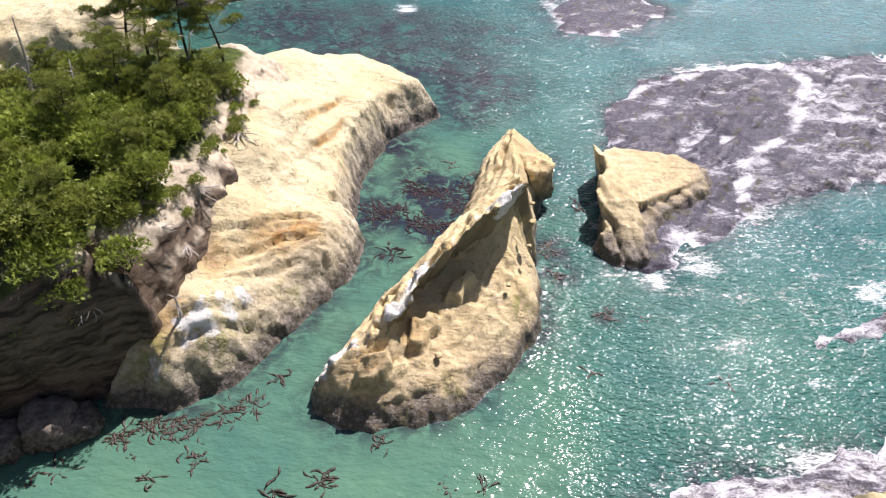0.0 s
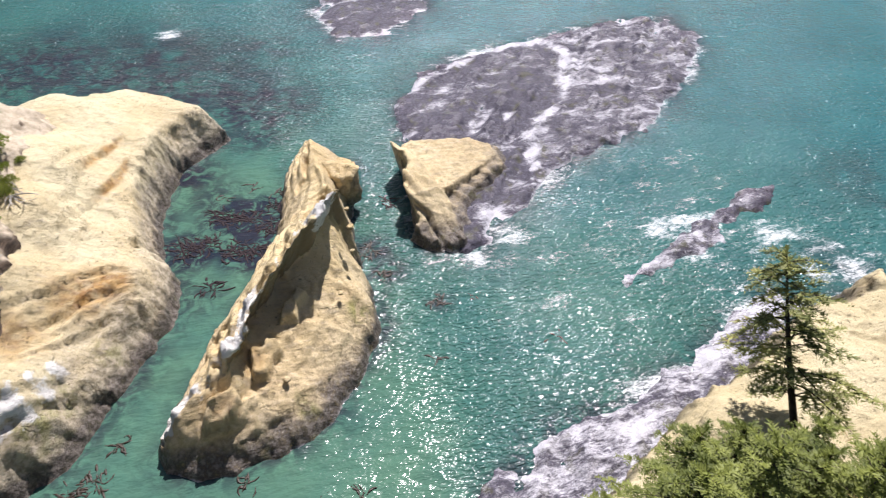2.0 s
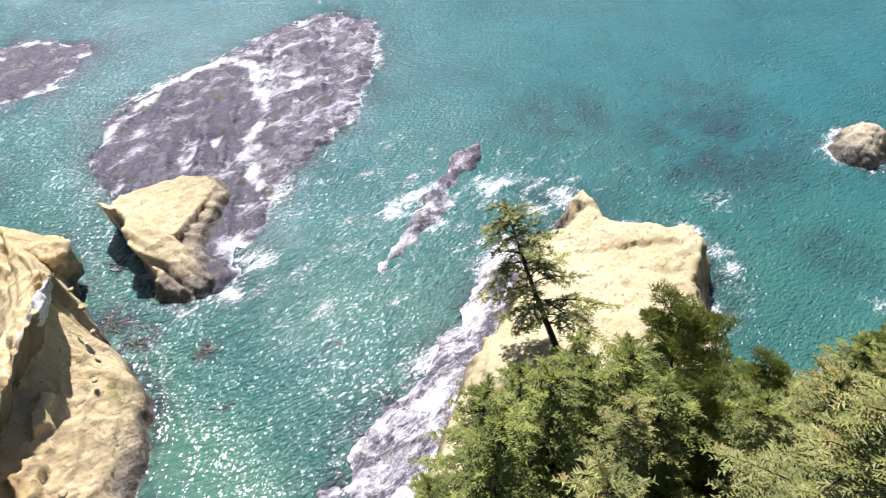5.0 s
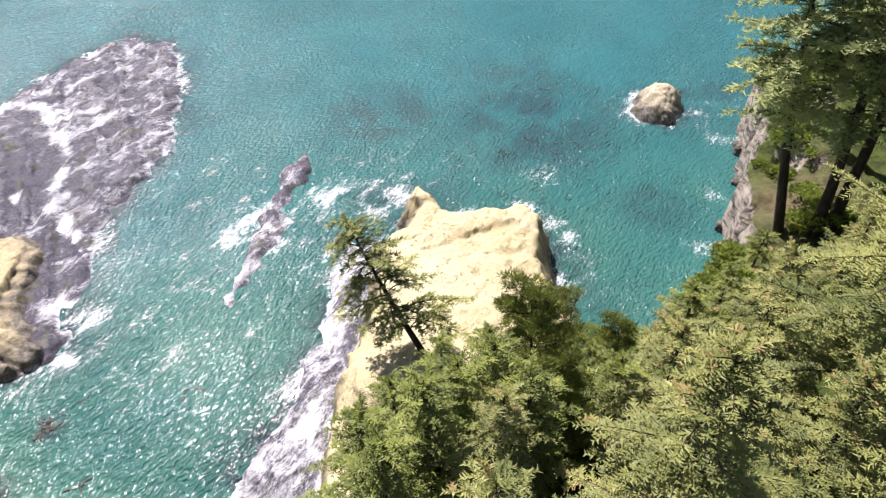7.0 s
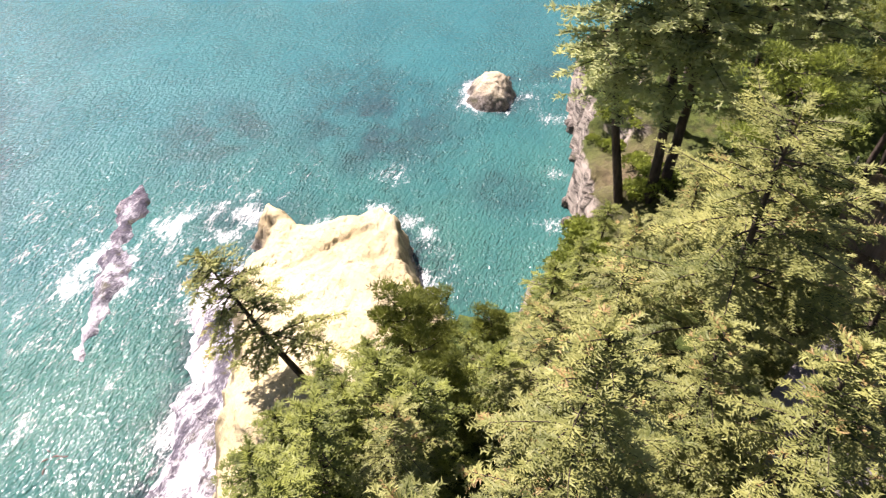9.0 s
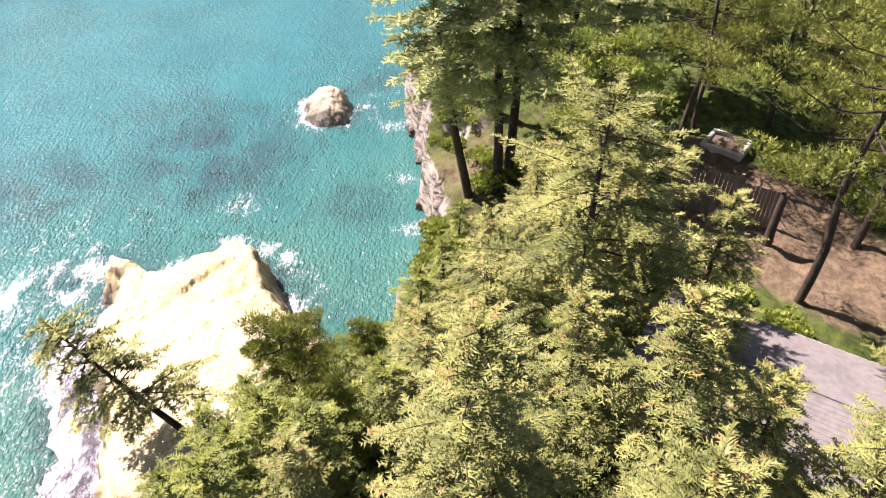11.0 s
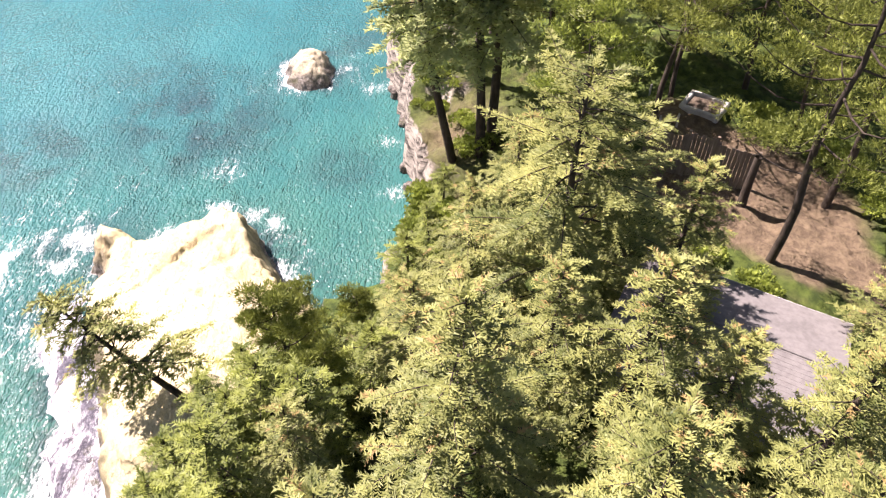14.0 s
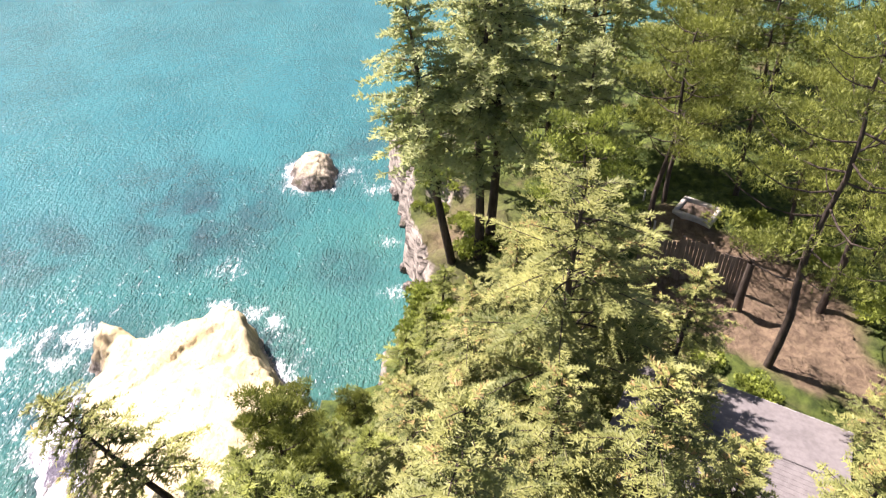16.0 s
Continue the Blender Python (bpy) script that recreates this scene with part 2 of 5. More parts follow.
    veil = k.math("ADD", k.math("MULTIPLY", k.math("SUBTRACT", k.noise(2.6, 8, 0.72, stretch=(1, 2.4, 1), turn=(0, 0, 30), distort=1.4), 0.5), 1.5), k.math("MULTIPLY", k.math("SUBTRACT", k.noise(0.42, 4, 0.6, stretch=(1, 2.2, 1), turn=(0, 0, 30), distort=0.8), 0.5), 1.8))
    lace = k.ramp(k.math("ADD", k.attr("foam"), veil), 0.40, 0.95)
    c = k.mix(k.math("MULTIPLY", lace, 0.85), c, (0.78, 0.77, 0.82))
    rough = k.mix(belt, (0.9, 0.9, 0.9), (wet, wet, wet))
    n = k.bump(k.noise(2.6, 8, 0.72), 0.7, 0.14)
    n = k.bump(streak, 0.5, 0.13, n)
    n = k.bump(k.noise(6.5, 6, 0.75), 0.6, 0.07, n)
    n = k.bump(beds, 0.5, 0.2, n)
    n = k.bump(k.math("SUBTRACT", 1.0, k.math("ADD", crack, k.math("MULTIPLY", pit, 0.4))), 0.8, 0.10, n)
    n = k.bump(k.noise(14.0, 5, 0.7), 0.55, 0.04, n)
    return k.done(c, rough, n, 0.3)


def sea_material():
    """Turbid teal coastal water with wind ripples; masks: foam, reef (weed and rock close under the surface), deep (offshore), calm (lee of the rocks), wind (steep scattered wavelets)."""
    k = Nodes("sea_water")
    mott = k.noise(0.14, 5, 0.6)
    c = k.mix(k.attr("calm"), (0.040, 0.130, 0.100), (0.088, 0.19, 0.128))
    c = k.mix(k.attr("deep"), c, (0.030, 0.148, 0.160))
    c = k.mix(k.ramp(mott, 0.35, 0.7, 0.0, 0.4), c, (0.012, 0.085, 0.10))
    blur = k.ramp(k.attr("deep"), 0.1, 0.5)
    patch = k.mix(blur, k.ramp(k.noise(0.9, 6, 0.68, distort=0.8), 0.38, 0.56, 0.12, 1.0), k.ramp(k.noise(0.35, 3, 0.5), 0.35, 0.58, 0.3, 0.95))
    weedy = k.math("MULTIPLY", k.attr("reef"), patch)
    c = k.mix(weedy, c, k.mix(k.noise(0.7, 4), (0.010, 0.026, 0.040), (0.034, 0.026, 0.036)))
    web = k.math("ADD", k.math("MULTIPLY", k.math("SUBTRACT", k.noise(2.2, 8, 0.74, stretch=(1, 2.2, 1), turn=(0, 0, 30), distort=1.4), 0.5), 2.0), k.math("MULTIPLY", k.math("SUBTRACT", k.noise(0.45, 4, 0.6, stretch=(1, 2.4, 1), turn=(0, 0, 30), distort=0.8), 0.5), 1.3))
    lace = k.ramp(k.math("ADD", k.attr("foam"), web), 0.48, 1.15)
    c = k.mix(k.math("MULTIPLY", lace, 0.92), c, (0.84, 0.86, 0.87))
    k.put(k.bsdf.inputs["IOR"], 1.33)
    swell = k.noise(0.85, 3, 0.5, stretch=(1.0, 2.2, 1), turn=(0, 0, 25))
    gust = k.math("MULTIPLY", k.ramp(k.noise(0.17, 4, 0.6), 0.36, 0.62, 0.85, 1.45), k.math("SUBTRACT", 1.0, k.math("MULTIPLY", k.attr("calm"), 0.82)))
    gust = k.math("MULTIPLY", gust, k.math("ADD", 1.0, k.math("MULTIPLY", k.attr("wind"), k.ramp(k.noise(0.9, 2, 0.5), 0.46, 0.66, -0.35, 1.1))))
    chop = k.math("MULTIPLY", k.math("SUBTRACT", k.noise(3.0, 1, 0.5, stretch=(1.0, 1.9, 1), turn=(0, 0, 35), distort=0.5), 0.5), gust)
    ripple = k.math("MULTIPLY", k.math("SUBTRACT", k.noise(6.5, 1, 0.5, stretch=(1.0, 1.7, 1), turn=(0, 0, 20), distort=0.4), 0.5), gust)
    n = k.bump(swell, 0.4, 0.34)
    n = k.bump(chop, 1.0, 0.135, n)
    n = k.bump(ripple, 1.0, 0.014, n)
    return k.done(c, k.mix(lace, (0.135, 0.135, 0.135), (0.7, 0.7, 0.7)), n, 0.5)


def leaf_material(name, dark, light, tip, tip_share=0.0, glow=0.3):
    """Foliage; every twig has its own tint (attribute tint), with top light painted in on pines and bushes, and some
    carry brown cones.
    """
    k = Nodes(name)
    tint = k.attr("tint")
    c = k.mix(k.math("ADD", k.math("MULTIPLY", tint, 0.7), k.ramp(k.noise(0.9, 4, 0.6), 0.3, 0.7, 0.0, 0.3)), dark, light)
    if tip_share:
        c = k.mix(k.ramp(tint, 1 - tip_share, 1 - tip_share + 0.01), c, tip)
    k.done(c, 0.55, None, 0.3)
    tr = k.n.new("ShaderNodeBsdfTranslucent")
    k.l.new(c, tr.inputs[0])
    mx = k.n.new("ShaderNodeMixShader")
    mx.inputs[0].default_value = glow
    k.l.new(k.bsdf.outputs[0], mx.inputs[1])
    k.l.new(tr.outputs[0], mx.inputs[2])
    k.l.new(mx.outputs[0], k.n["Material Output"].inputs[0])
    return k.m


def plain(name, a, b, scale=3.0, rough=0.85, grain=(1, 1, 1), bump=0.3, dist=0.03, spec=0.3, turn=None):
    k = Nodes(name)
    c = k.mix(k.ramp(k.noise(scale, 6, 0.65, stretch=grain, turn=turn), 0.3, 0.7), a, b)
    c = k.mix(k.ramp(k.noise(scale * 0.2, 3), 0.4, 0.7, 0, 0.35), c, tuple(v * 0.6 for v in a))
    return k.done(c, rough, k.bump(k.noise(scale * 4, 6, 0.7, stretch=grain, turn=turn), bump, dist), spec)


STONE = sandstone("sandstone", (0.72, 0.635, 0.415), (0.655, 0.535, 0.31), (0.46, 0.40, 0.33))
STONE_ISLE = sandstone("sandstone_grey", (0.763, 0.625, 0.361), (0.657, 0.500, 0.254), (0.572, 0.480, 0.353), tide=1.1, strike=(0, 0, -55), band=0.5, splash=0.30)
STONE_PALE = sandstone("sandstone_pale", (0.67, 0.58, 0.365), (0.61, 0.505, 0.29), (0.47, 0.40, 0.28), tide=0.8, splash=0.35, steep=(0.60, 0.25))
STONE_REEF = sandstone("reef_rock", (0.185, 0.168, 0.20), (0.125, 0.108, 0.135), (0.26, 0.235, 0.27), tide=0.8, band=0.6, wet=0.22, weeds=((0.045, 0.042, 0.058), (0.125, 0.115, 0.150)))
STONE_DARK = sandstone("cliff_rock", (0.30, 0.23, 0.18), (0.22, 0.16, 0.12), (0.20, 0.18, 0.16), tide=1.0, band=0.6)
SEA = sea_material()
BARK = plain("bark", (0.042, 0.032, 0.025), (0.095, 0.074, 0.058), 6, 0.95, (1, 1, 0.25), 0.8, 0.04)
DEAD = plain("bleached_wood", (0.42, 0.38, 0.34), (0.55, 0.52, 0.48), 6, 0.9, (1, 1, 0.3), 0.5, 0.02)
SPRUCE = leaf_material("spruce_needles", (0.056, 0.084, 0.019), (0.430, 0.435, 0.145), (0.355, 0.253, 0.102), 0.05, 0.2)
SPRUCE_TALL = leaf_material("grey_green_needles", (0.220, 0.264, 0.116), (0.583, 0.616, 0.286), (0.330, 0.220, 0.055), 0.0, 0.5)
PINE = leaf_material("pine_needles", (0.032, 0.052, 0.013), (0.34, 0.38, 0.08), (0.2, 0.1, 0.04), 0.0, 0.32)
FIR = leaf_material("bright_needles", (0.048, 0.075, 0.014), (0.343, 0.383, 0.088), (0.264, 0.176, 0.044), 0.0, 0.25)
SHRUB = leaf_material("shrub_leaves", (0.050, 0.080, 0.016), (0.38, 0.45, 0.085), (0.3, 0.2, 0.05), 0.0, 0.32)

# ---- outlines at the water line (x, y) ----
HEADLAND = [(-15.5, 20.2), (-13.6, 20.3), (-12.4, 20.0), (-11, 20.5), (-9.7, 21.5), (-8.6, 22.7), (-7.5, 24.4), (-6.6, 26), (-5.6, 28), (-4.5, 30), (-4.3, 32), (-5.1, 34), (-5.1, 36.3), (-4.4, 40.5), (-3.4, 43.2), (-1.9, 44.9), (-0.3, 46.3), (-0.8, 47.6), (-3, 49.4), (-6, 50.6), (-9, 50.4), (-12, 48.5), (-15, 46), (-16, 40), (-15, 30), (-15.5, 24)]
ISLET = [(-6.1, 21.2), (-5.9, 19.9), (-4.6, 19.2), (-3.1, 19.0), (-1.1, 19.2), (0.4, 19.6), (1.7, 20.4), (2.6, 21.6), (3.6, 22.6), (4.7, 24.1), (5.4, 25.5), (5.5, 27.4), (5.3, 29.6), (5.2, 31.5), (5.5, 33.6), (6.2, 35.9), (7.0, 38.2), (6.9, 40.4), (5.6, 42.0), (3.6, 41.6), (2.4, 39.5), (1.7, 36.5), (0.9, 33.2), (-0.6, 30.4), (-2.4, 27.8), (-3.8, 25.6), (-5.0, 23.4)]
STACK = [(10.1, 39.0), (9.8, 36), (9.3, 33.5), (8.6, 31.6), (9.2, 30.2), (10.6, 29.6), (12.2, 29.9), (12.7, 31.4), (13.0, 33), (14.6, 34.4), (17, 36), (17.3, 38.6), (15.5, 40.4), (12, 40.6)]
SHELF = [(11.2, 43.4), (10.3, 40), (10.2, 35), (9.8, 32.6), (10.6, 30.0), (12.4, 29.6), (13.6, 30.6), (17.3, 33.6), (19.7, 35.4), (23.4, 36.8), (28.3, 38.5), (32.6, 41.9), (37.2, 45.3), (41.7, 51.0), (41.3, 55.6), (36.6, 56.4), (29.9, 55.4), (21.7, 54.4), (15.7, 51.9), (12.6, 48.3)]
RIDGE = [(18.6, 24.3), (20.6, 25.3), (22.8, 26.2), (25.2, 27.5), (28, 28.8), (30.8, 29.9), (32.6, 29.6), (31.2, 28.3), (28.2, 26.9), (24.6, 25.6), (21.4, 24.6)]
POINT = [(6, 10.6), (8.8, 11.9), (11.5, 13.1), (14.1, 14.3), (16.6, 15.1), (19.0, 16.1), (22, 17.6), (25, 18.4), (27.2, 18.2), (28.8, 19.6), (30.2, 20.1), (31.4, 19.4), (31.1, 18.2), (29.9, 16.6), (29.2, 15.6), (30.2, 14.6), (31.8, 13.6), (32.7, 12.2), (31.2, 10.4), (29.4, 9.4), (27.4, 8.4), (25.4, 7.2), (23.8, 4.5), (20, 1), (12, 2), (8, 6)]
WASH = [(4, 12.5), (6.8, 14.8), (8.8, 16), (11.3, 17), (13, 17.2), (15, 17.4), (18.7, 18.2), (21.6, 19.4), (26, 21.2), (27, 19.5), (21, 16), (17, 13), (12, 11), (6, 10)]
KNOB = [(49, 11.3), (50.5, 11.8), (52.5, 11.1), (53.7, 8.8), (51.1, 7.6), (48.5, 8.2), (48, 9.9)]
FAR_ROCK = [(-38, 46), (-33, 48), (-29, 49.5), (-24, 50), (-20.5, 52), (-21, 55), (-25, 60), (-30, 63), (-40, 62)]
FAR_REEF = [(-27, 66), (-24.6, 65.4), (-21.8, 65.6), (-18.4, 69.3), (-20, 71.6), (-24.5, 74.6), (-30, 76), (-34, 70)]
OUTER_REEF = [(9.8, 67), (10.6, 60.9), (15, 60.3), (21.3, 65.8), (18, 71), (12, 72)]
HILL = [(-70, 11), (-40, 14), (-26, 17.5), (-20, 19.4), (-17.5, 20.3), (-14.5, 20.9), (-12.6, 22.0), (-12.0, 24.4), (-11.1, 27), (-10.4, 29), (-10.2, 31.5), (-9.7, 35), (-9.4, 37), (-9.8, 41), (-10.2, 44), (-12.5, 45.2), (-17, 44.6), (-20, 43), (-22, 39), (-25, 37.4), (-32, 37), (-70, 38)]
COAST = [(-70, 3), (-30, 5), (-16, 7), (-8, 8.5), (0, 9.5), (4, 8.6), (8, 8.9), (11, 9.6), (13, 9.2), (16, 8.6), (19, 7.8), (22, 6.8), (23.6, 5.0), (25.9, 3.2), (29.2, 2.4), (31.9, 1.5), (33.5, 1.0), (34.5, 1.3), (38, 2.1), (40.6, 1.9), (44, 2.2), (47, 2.8), (50.4, 3.6), (54, 3.5), (58, 1), (62, -6), (66, -18), (66, -30), (60, -45), (55, -90), (-70, -90)]


# ---- the sea ----
def spread(lo, hi, step, far, grow=1.22):
    mid = np.arange(lo, hi + step, step)
    out, d = [], step
    a, b = [lo], [hi]
    while b[-1] - hi < far:
        d *= grow
        a.append(a[-1] - d)
        b.append(b[-1] + d)
    return np.concatenate([a[:0:-1], mid, b[1:]])


def build_sea():
    gx, gy = np.meshgrid(spread(-26, 56, 0.3, 2600), spread(8, 70, 0.3, 2600), indexing="ij")
    x, y = gx.ravel(), gy.ravel()
    foam, reef = np.zeros(len(x)), np.zeros(len(x))
    near = (x > -60) & (x < 110) & (y > -40) & (y < 110)
    nx, ny = x[near], y[near]
    wob = 0.8 * fbm(nx * 0.5, ny * 0.5, 2.0)
    f = np.zeros(len(nx))
    for outline, reach, amount in ((HEADLAND, 0.5, 0.25), (ISLET, 0.6, 0.3), (STACK, 1.2, 0.7), (SHELF, 1.3, 0.75), (RIDGE, 1.6, 0.45), (POINT, 2.2, 0.95), (WASH, 2.2, 0.75), (KNOB, 1.5, 1.0), (COAST, 1.5, 0.6), (FAR_REEF, 2.5, 0.8), (OUTER_REEF, 1.5, 0.7), (FAR_ROCK, 1.5, 0.6)):
        d = -inside(nx, ny, outline) + wob * reach * 0.7
        f = np.maximum(f, amount * np.exp(-np.maximum(d, 0) / reach) * (0.55 + 0.7 * vnoise(nx * 0.35 + 5, ny * 0.35)))
    # surf streaks between the stack, the low ridge and the point
    zone = np.exp(-(((nx - 25) / 15) ** 2 + ((ny - 26.5) / 12) ** 2))
    f = np.maximum(f, zone * (0.44 + 0.42 * smooth(0.1, 0.6, fbm(nx * 0.16 + 3, ny * 0.5, 1.0))))
    for sx, sy, sr, amt in ((21, 30.5, 2.2, 0.45), (14.2, 30.2, 1.5, 0.9), (11.5, 29.0, 1.2, 0.9), (9.2, 29.6, 0.9, 0.7), (-3.5, 66, 1.6, 0.9), (38, 14, 1.8, 0.6), (33.5, 22.5, 2.0, 0.5), (24, 21.5, 3.0, 0.5), (45, 5, 1.5, 0.4), (31.5, 21.2, 1.6, 0.9), (34.0, 13.4, 1.5, 0.85), (31.6, 16.2, 1.4, 0.95), (33.6, 11.4, 1.2, 0.8), (29.5, 21.6, 1.4, 0.8), (35.5, 2.6, 1.2, 0.7), (41, 3.2, 1.2, 0.7), (48, 4.4, 1.4, 0.8), (31.5, 8.6, 1.3, 0.62), (32.8, 10.0, 1.2, 0.7), (30.3, 7.6, 1.0, 0.5)):
        f = np.maximum(f, amt * np.exp(-(((nx - sx) ** 2 + (ny - sy) ** 2) / sr**2)))
    foam[near] = f
    r = np.zeros(len(nx))
    for sx, sy, sr, amt in ((-3.4, 42.5, 2.0, 0.9), (-4.0, 34.6, 1.5, 1.3), (-1.0, 37, 1.8, 1.3), (-0.6, 33.6, 1.6, 1.3), (1.4, 37.6, 1.2, 1.1), (-2.6, 34.6, 1.0, 1.2), (0.6, 35.8, 1.2, 1.2), (-3.5, 30.5, 1.3, 0.6), (6.2, 31.5, 1.2, 0.8), (6.3, 29.4, 1.1, 0.8), (8.5, 26.2, 0.7, 0.7), (2, 51, 4.0, 1.0), (-1, 55, 5, 0.9), (-6, 60, 7, 0.9), (-13, 63, 6, 0.9), (2, 60, 4, 0.7), (1.5, 46.5, 2.0, 0.8), (-2, 39.5, 1.8, 0.7), (44, 17, 5.0, 0.55), (40, 27, 4, 0.45), (50, 22, 4, 0.3), (38, 6.5, 2.0, 0.35), (55, 5, 3.0, 0.4), (31, 21.5, 2, 0.6), (56, -2, 6, 0.5)):
        r = np.maximum(r, 1.15 * amt * np.exp(-(((nx - sx) ** 2 + (ny - sy) ** 2) / (1.3 * sr) ** 2) ** 1.5))
    for outline, reach in ((ISLET, 0.7), (HEADLAND, 1.0), (STACK, 0.6), (SHELF, 1.2), (KNOB, 1.0), (OUTER_REEF, 2.0), (WASH, 1.2), (POINT, 1.5)):
        r = np.maximum(r, 0.8 * np.exp(-np.maximum(-inside(nx, ny, outline) + wob * 0.6, 0) / reach))
    reef[near] = r
    deep = smooth(14, 62, 0.8 * x + 0.62 * y + 6 * fbm(x * 0.06, y * 0.06))
    z = 0.05 * fbm(x * 0.3, y * 0.5, 1.0, 2) * near
    me = np_mesh("water", np.stack([x, y, z], 1), grid_faces(*gx.shape), (SEA,), {"foam": foam, "reef": reef, "deep": deep, "wind": np.exp(-(((x - 42) / 13) ** 2 + ((y - 16) / 11) ** 2) ** 2), "calm": smooth(9.0, 3.0, x + 0.10 * (y - 20)) * smooth(60, 40, y)})
    return tagged(new("water", me), "rippled teal coastal sea with sun glitter and foam", "sea", kind="structure")


build_sea()


# ---- land and rocks ----
def shore_height(x, y, outline, top, wall, wobble=0.35):
    """Height over an outline: top inland, a cliff or bank of width wall at the edge, falling away under water outside."""
    d = inside(x, y, outline) + wobble * fbm(x * 0.7, y * 0.7, 4.0)
    e = np.clip(d / wall, 0, 1)
    return np.where(d > 0, top * (1 - (1 - e) ** 2.4), d * 1.3)


def crag_edge(x, y, outline, top, skirt=0.8, reach=0.7, wobble=0.3):
    """Height over an outline: a broken wall stands back from the water behind a low wave-cut foot."""
    d = inside(x, y, outline) + wobble * fbm(x * 0.7, y * 0.7, 4.0)
    notch = 0.30 * np.abs(fbm(x * 0.9, y * 0.9, 21.0, 4))
    foot = skirt * smooth(0.0, 0.45, d) * (0.75 + 0.5 * fbm(x * 1.1, y * 1.1, 15.0, 3))
    wall = smooth(reach - 0.25, reach + 0.9, d - notch + 0.15) ** 0.7
    rim = 1 - 0.16 * np.exp(-np.maximum(d - reach - 0.3, 0) / 0.8)
    return np.where(d > 0, foot + np.maximum(top * rim - foot, 0) * wall, d * 1.3)


def strata(x, y, turn, pitch=0.6, sharp=2.2):
    """Weathered beds: uneven ribs that run along a bearing."""
    a = radians(turn)
    u, v = x * math.sin(a) + y * math.cos(a), x * math.cos(a) - y * math.sin(a)
    q = fbm(u * 0.12 + 4, v / pitch * 0.5, 0.0, 4)
    return 1 - np.abs(q) * sharp


HOLLOW = [(-11.4, 26.9), (-9.3, 28.7), (-8.4, 29.6), (-7.2, 30.4), (-6.2, 30.5)]
HEAD_BEDS = ([(-9.9, 31.0), (-8.7, 34.0), (-7.7, 36.1), (-7.0, 37.4), (-6.3, 40.4)], [(-9.3, 33.6), (-8.6, 36.6), (-7.9, 39.2), (-6.4, 42.4)], [(-9.8, 34.8), (-9.1, 37.6), (-8.2, 40.4)], [(-10.0, 32.2), (-9.2, 33.4), (-8.8, 35.4)])


def headland_height(x, y):
    top = heights(x, y, [(-11.2, 24.0, 5.4), (-11.0, 28.7, 6.6), (-10.9, 33, 6.8), (-10.9, 37.3, 6.6), (-10.6, 45.6, 5.3), (-7.7, 48.5, 3.8), (-2.6, 46.4, 3.3), (-1.1, 46.2, 2.2), (-4.8, 39.9, 4.0), (-5.9, 33.9, 3.8), (-7.1, 30.5, 3.9), (-9.4, 28.2, 4.8), (-8.8, 27.9, 3.2), (-5.8, 31.3, 2.2), (-10.3, 24.6, 3.2), (-7.6, 26.4, 1.6), (-12.5, 22.9, 3.4), (-11.0, 20.9, 2.4), (-9.0, 23.4, 1.6), (-13.3, 21.2, 2.8)], 3.0, 2.5)
    h = crag_edge(x, y, HEADLAND, top, 0.7, 0.55)
    # the brown hollow, the tilted beds above it, and the seaward notches
    for n in range(5):
        line = [(px + 0.26 * n, py - 0.34 * n + 0.05 * n * math.sin(n + k)) for k, (px, py) in enumerate(HOLLOW)]
        h = scarp(h, x, y, line, 0.20 if n else 0.34, 1.0, 0.06)
    h = scarp(h, x, y, [(-10.6, 26.4), (-9.4, 27.7), (-8.2, 28.6), (-7.0, 29.3)], 0.30, 0.5, 0.10)
    for line, drop in zip(HEAD_BEDS, (0.34, 0.30, 0.22, 0.22)):
        h = scarp(h, x, y, line, drop, 2.2, 0.05)
    h = scarp(h, x, y, [(-6.6, 32.6), (-5.4, 33.6), (-4.7, 34.4)], 0.6, 0.7, 0.1)
    h = scarp(h, x, y, [(-4.6, 42.4), (-3.2, 43.6), (-2.0, 44.2)], 0.7, 0.8, 0.1)
    # long beds across the lower slope
    h = scarp(h, x, y, [(-13.0, 22.2), (-10, 24.2), (-7.6, 27.2), (-5.6, 29.2)], 0.4, 0.8)
    h = scarp(h, x, y, [(-13.0, 21.4), (-10.8, 22.8), (-8.8, 24.2), (-6.8, 25.5), (-4.9, 27.0)], 0.55, 0.9, 0.12)
    h = scarp(h, x, y, [(-11.6, 24.6), (-9.4, 26.2), (-7.4, 28.2)], 0.22, 0.4, 0.10)
    h = ledges(h, x, y, 0.45, 0.22, (0.12, -0.03))
    seaward = smooth(2.6, 0.4, inside(x, y, HEADLAND))
    crag = np.abs(fbm(x * 1.6, y * 1.6, 6.0, 5)) * seaward
    low = smooth(30.5, 27.0, y)
    return h + (0.06 + 0.12 * low) * (strata(x, y, 36, 0.7) - 0.4) * smooth(0.3, 1.5, h) + (0.14 * fbm(x * 0.45, y * 0.45, 9.0) - 0.20 * crag) * smooth(0, 1, h)


